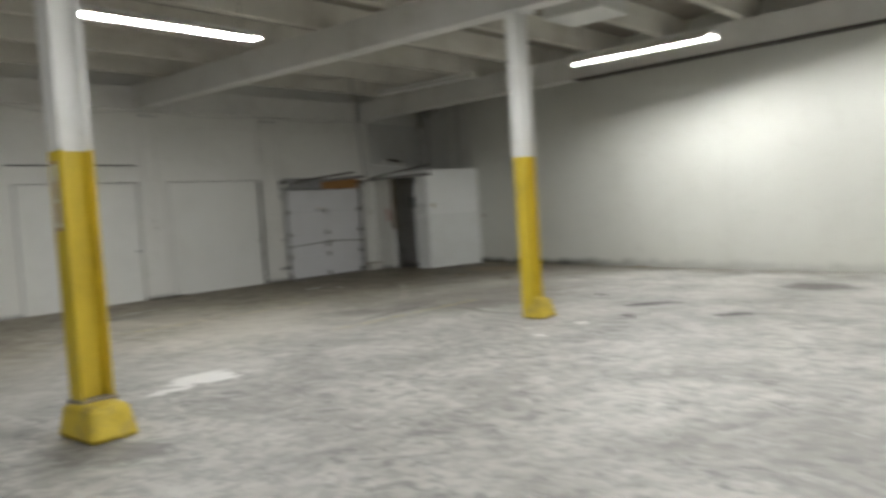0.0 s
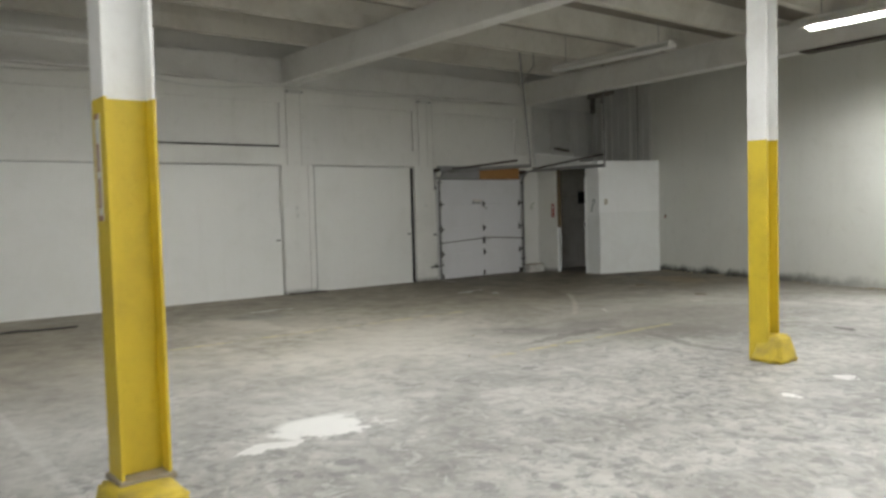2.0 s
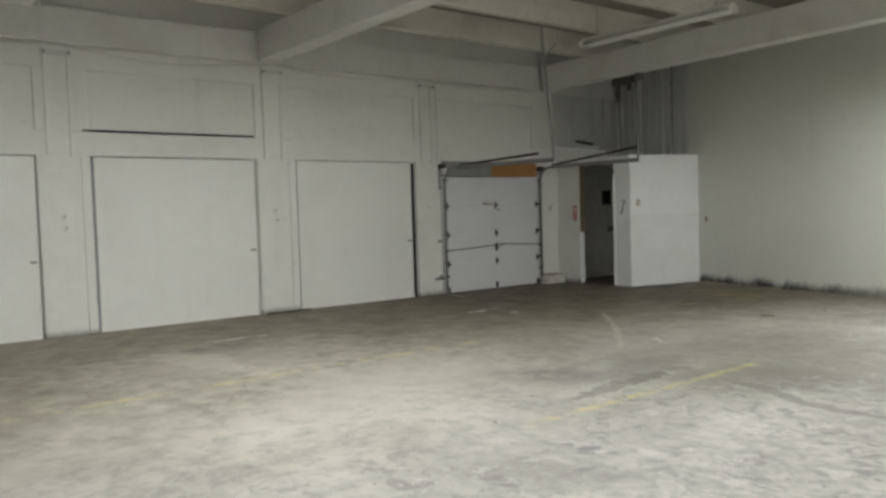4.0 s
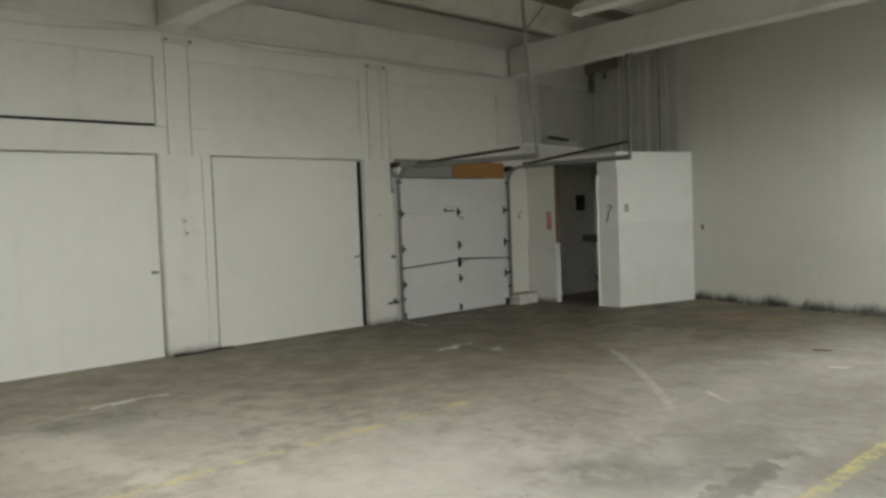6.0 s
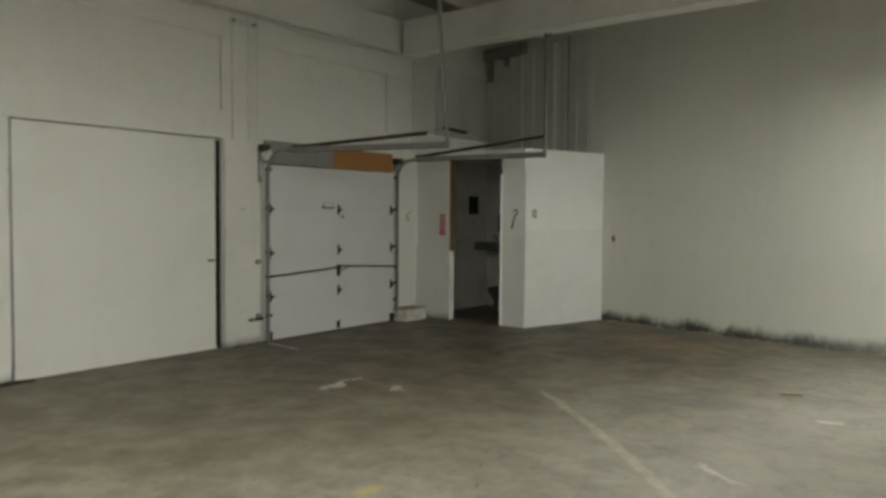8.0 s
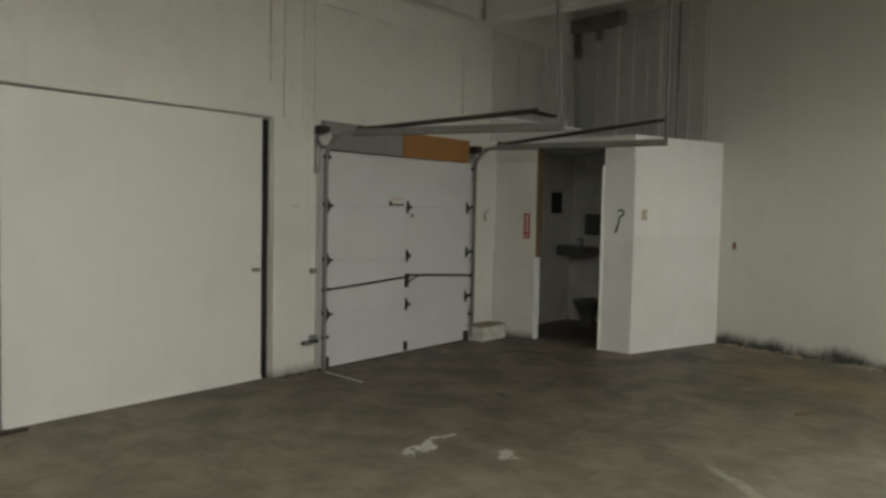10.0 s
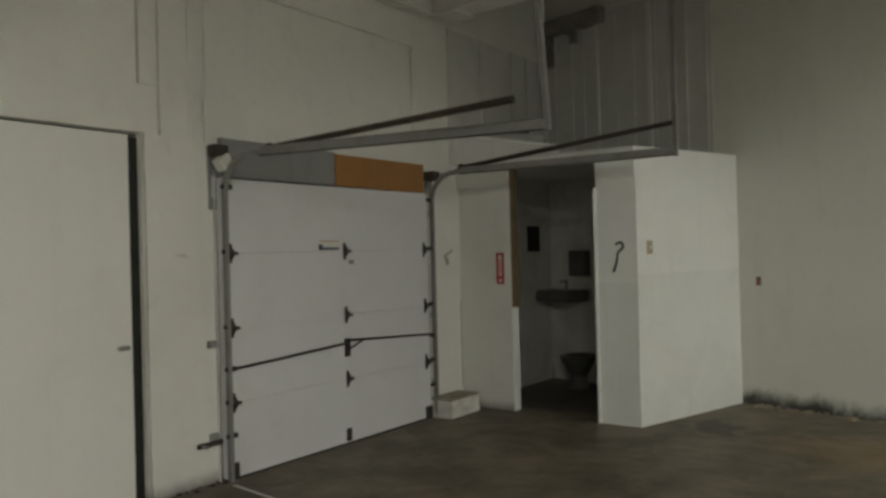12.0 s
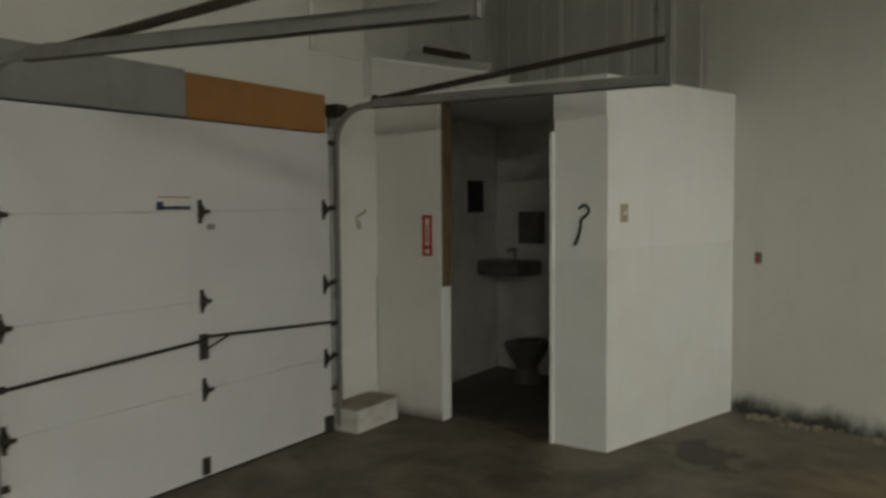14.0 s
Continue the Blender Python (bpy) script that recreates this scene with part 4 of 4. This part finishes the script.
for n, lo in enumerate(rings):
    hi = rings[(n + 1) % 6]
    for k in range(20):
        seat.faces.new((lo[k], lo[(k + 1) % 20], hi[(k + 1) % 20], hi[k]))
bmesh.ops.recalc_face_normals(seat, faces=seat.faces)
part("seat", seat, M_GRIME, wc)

# ---- roof heater near the far lamp ----
duct = thing("ceiling_heater", "grey sheet-metal heater box hung under the joists", "heater", at=(9.35, -6.2, 4.05))
part("case", boxed(-0.45, 0.45, -0.4, 0.4, 0, 0.31, bevel=0.01), M_METALWALL, duct)
for sx in (-0.38, 0.38):
    for sy in (-0.33, 0.33):
        part("hanger", rod(bmesh.new(), (sx, sy, 0.305), (sx, sy, DECK - 4.05 + 0.01), 0.008, 6), M_GALV, duct)
for z in (0.0, 0.3):
    part("frame_edge", boxed(-0.46, 0.46, -0.415, -0.40, z, z + 0.03), M_FIXTURE, duct)
    part("frame_edge", boxed(0.45, 0.465, -0.4, 0.4, z, z + 0.03), M_FIXTURE, duct)

# ---- small things on the floor and walls ----
def flat_strip(name, label, at, turn, length, wide, thick):
    """A limp dark strip lying on the slab."""
    ob = thing(name, label, "strip", at=at)
    ob.rotation_euler = (0, 0, radians(turn))
    bm = boxed(-wide / 2, wide / 2, -length / 2, length / 2, 0, thick)
    bmesh.ops.subdivide_edges(bm, edges=bm.edges[:], cuts=7, use_grid_fill=True)
    for v in bm.verts:
        v.co.x += 0.35 * wide * noise.noise(Vector((v.co.y * 4, at[1], 0)))
        v.co.z *= 0.8 + 0.6 * noise.noise(v.co * 8)
    part("strip", bm, M_DARK, ob)
    return ob


flat_strip("rubber_strip", "dark flattened rubber strip lying on the slab", (1.45, -12.55, 0), -6, 0.95, 0.09, 0.03)
flat_strip("dirt_ridge", "black crumbly dirt along the foot of a pier", (0.075, -7.66, 0), 0, 0.78, 0.05, 0.03)


def crumbs(name, spots, spread, count, size, mat, label):
    """Flakes and crumbs strewn round a few places, as one heap."""
    bm = bmesh.new()
    for _ in range(count):
        cx, cy = random.choice(spots)
        px, py = cx + random.uniform(-spread[0], spread[0]), cy + random.uniform(-spread[1], spread[1])
        k = size * random.uniform(0.4, 1.2)
        r = bmesh.ops.create_cube(bm, size=1.0, matrix=Matrix.Translation((px, py, k * 0.18)) @ Matrix.Rotation(random.uniform(0, 6.3), 4, "Z") @ Matrix.Diagonal((k, k * random.uniform(0.4, 0.9), k * 0.35, 1)))
        for v in r["verts"]:
            v.co += Vector((random.uniform(-1, 1), random.uniform(-1, 1), 0)) * k * 0.2
            v.co.z = max(v.co.z, 0.0)
    return tagged(part(name, bm, mat), label, "debris", kind="stuff")


crumbs("paint_flakes", [(0.05, -7.55), (0.06, -7.75), (0.05, -7.3), (0.05, -4.85), (0.06, -4.65)], (0.05, 0.16), 44, 0.022, M_BLACK, "dark flakes and crumbs at the foot of the piers")
crumbs("plaster_crumbs", [(2.62, -0.13), (3.0, -0.22), (3.5, -0.35), (4.1, -0.50), (5.0, -0.72), (6.2, -1.02), (7.6, -1.38)], (0.22, 0.07), 110, 0.05, M_BLOCKTOP, "fallen plaster crumbs along the damp wall")
crumbs("grit", [(5.8, -3.6), (2.0, -4.1), (4.9, -6.9), (6.9, -9.3), (3.1, -7.4), (7.9, -10.4)], (0.7, 0.9), 46, 0.022, M_BLOCKTOP, "scattered grit on the slab")
for x, y, turn in ((5.83, -3.63, 20), (4.15, -3.0, 60)):
    tw = thing("wood_splinter", "short dark wood splinter on the slab", "splinter", "splinters on the slab", (x, y, 0))
    tw.rotation_euler = (0, 0, radians(turn))
    part("splinter", boxed(-0.09, 0.09, -0.012, 0.012, 0, 0.014, bevel=0.004), M_JAMB, tw)

# clamps at the heads of the pier posts
for a, b in PIERS[:-1]:
    clamp = thing("pipe_clamp", "white-painted clamp at the head of a pier post", "clamp", "clamps on the pier posts", (0.0345, (a + b) / 2 - 0.04, 3.72))
    part("plate", boxed(0, 0.02, -0.19, 0.19, 0, 0.07, bevel=0.004), M_METALWALL, clamp)
    for s_ in (-1, 1):
        part("stud", rod(bmesh.new(), (0.0, s_ * 0.15, 0.035), (0.06, s_ * 0.15, 0.035), 0.016, 8), M_GALV, clamp)

# bright threshold strip, corner crack, smudge and cables
ts = thing("threshold_strip", "dull bent metal strip on the floor by the garage door", "metal strip", at=(0.47, -4.56, 0))
ts.rotation_euler = (0, 0, radians(-8))
part("strip", boxed(-0.29, 0.29, -0.010, 0.010, 0, 0.005, bevel=0.002), M_METALWALL, ts)
structure("trim_corner_crack", boxed(0.001, 0.004, -1.408, -1.402, 0.2, 1.07), M_GREY, "dark crack where the cubicle meets the wall", "crack")
smudge = bpy.data.curves.new("green_smudge", "CURVE")
smudge.dimensions, smudge.bevel_depth, smudge.bevel_resolution = "3D", 0.010, 1
for pts in ([(-1.66, 1.55), (-1.62, 1.565), (-1.585, 1.56), (-1.54, 1.60)], [(-1.655, 1.55), (-1.65, 1.49), (-1.625, 1.45)], [(-1.64, 1.52), (-1.60, 1.50), (-1.61, 1.46)]):
    line = smudge.splines.new("NURBS")
    line.points.add(len(pts) - 1)
    for pt, (py, pz) in zip(line.points, pts):
        pt.co = (-0.001, py, pz, 1)
    line.use_endpoint_u = True
smudge.materials.append(paint("faded_green_paint", (0.30, 0.32, 0.22), (0.45, 0.45, 0.36), 0.7, 20, 60, 0.5, 0.1))
grey_smear = bpy.data.curves.new("grey_smear", "CURVE")
grey_smear.dimensions, grey_smear.bevel_depth, grey_smear.bevel_resolution = "3D", 0.008, 1
for pts in ([(-4.83, 1.60), (-4.80, 1.615), (-4.75, 1.605)], [(-4.80, 1.59), (-4.77, 1.60), (-4.73, 1.595)]):
    line = grey_smear.splines.new("NURBS")
    line.points.add(len(pts) - 1)
    for pt, (py, pz) in zip(line.points, pts):
        pt.co = (0.016, py, pz, 1)
    line.use_endpoint_u = True
grey_smear.materials.append(M_METALWALL)
tagged(new("grey_smear", grey_smear), "faint grey smear on the white pier", "smudge")
tagged(new("green_smudge", smudge), "faded green paint smudge on the white wall", "smudge")


def cable(pts, r, mat, label):
    cu = bpy.data.curves.new("cable", "CURVE")
    cu.dimensions, cu.bevel_depth, cu.bevel_resolution = "3D", r, 2
    line = cu.splines.new("NURBS")
    line.points.add(len(pts) - 1)
    for pt, q in zip(line.points, pts):
        pt.co = (*q, 1)
    line.use_endpoint_u = True
    cu.materials.append(mat)
    return tagged(new("cable", cu), label, "cable", "cables along the wall head")


for y0, y1, sag in ((-4.75, -2.1, 0.05), (-7.75, -4.8, 0.07), (-10.8, -7.85, 0.12), (-13.8, -10.9, 0.07)):
    cable([(0.10, y0, 3.858), (0.10, y0 * 0.75 + y1 * 0.25, 3.85 - sag), (0.10, (y0 + y1) / 2, 3.85 - sag * 1.3), (0.10, y0 * 0.3 + y1 * 0.7, 3.85 - sag * 0.6), (0.10, y1, 3.858)], 0.009, M_METALWALL, "dull grey cable slung under the ledger beam")
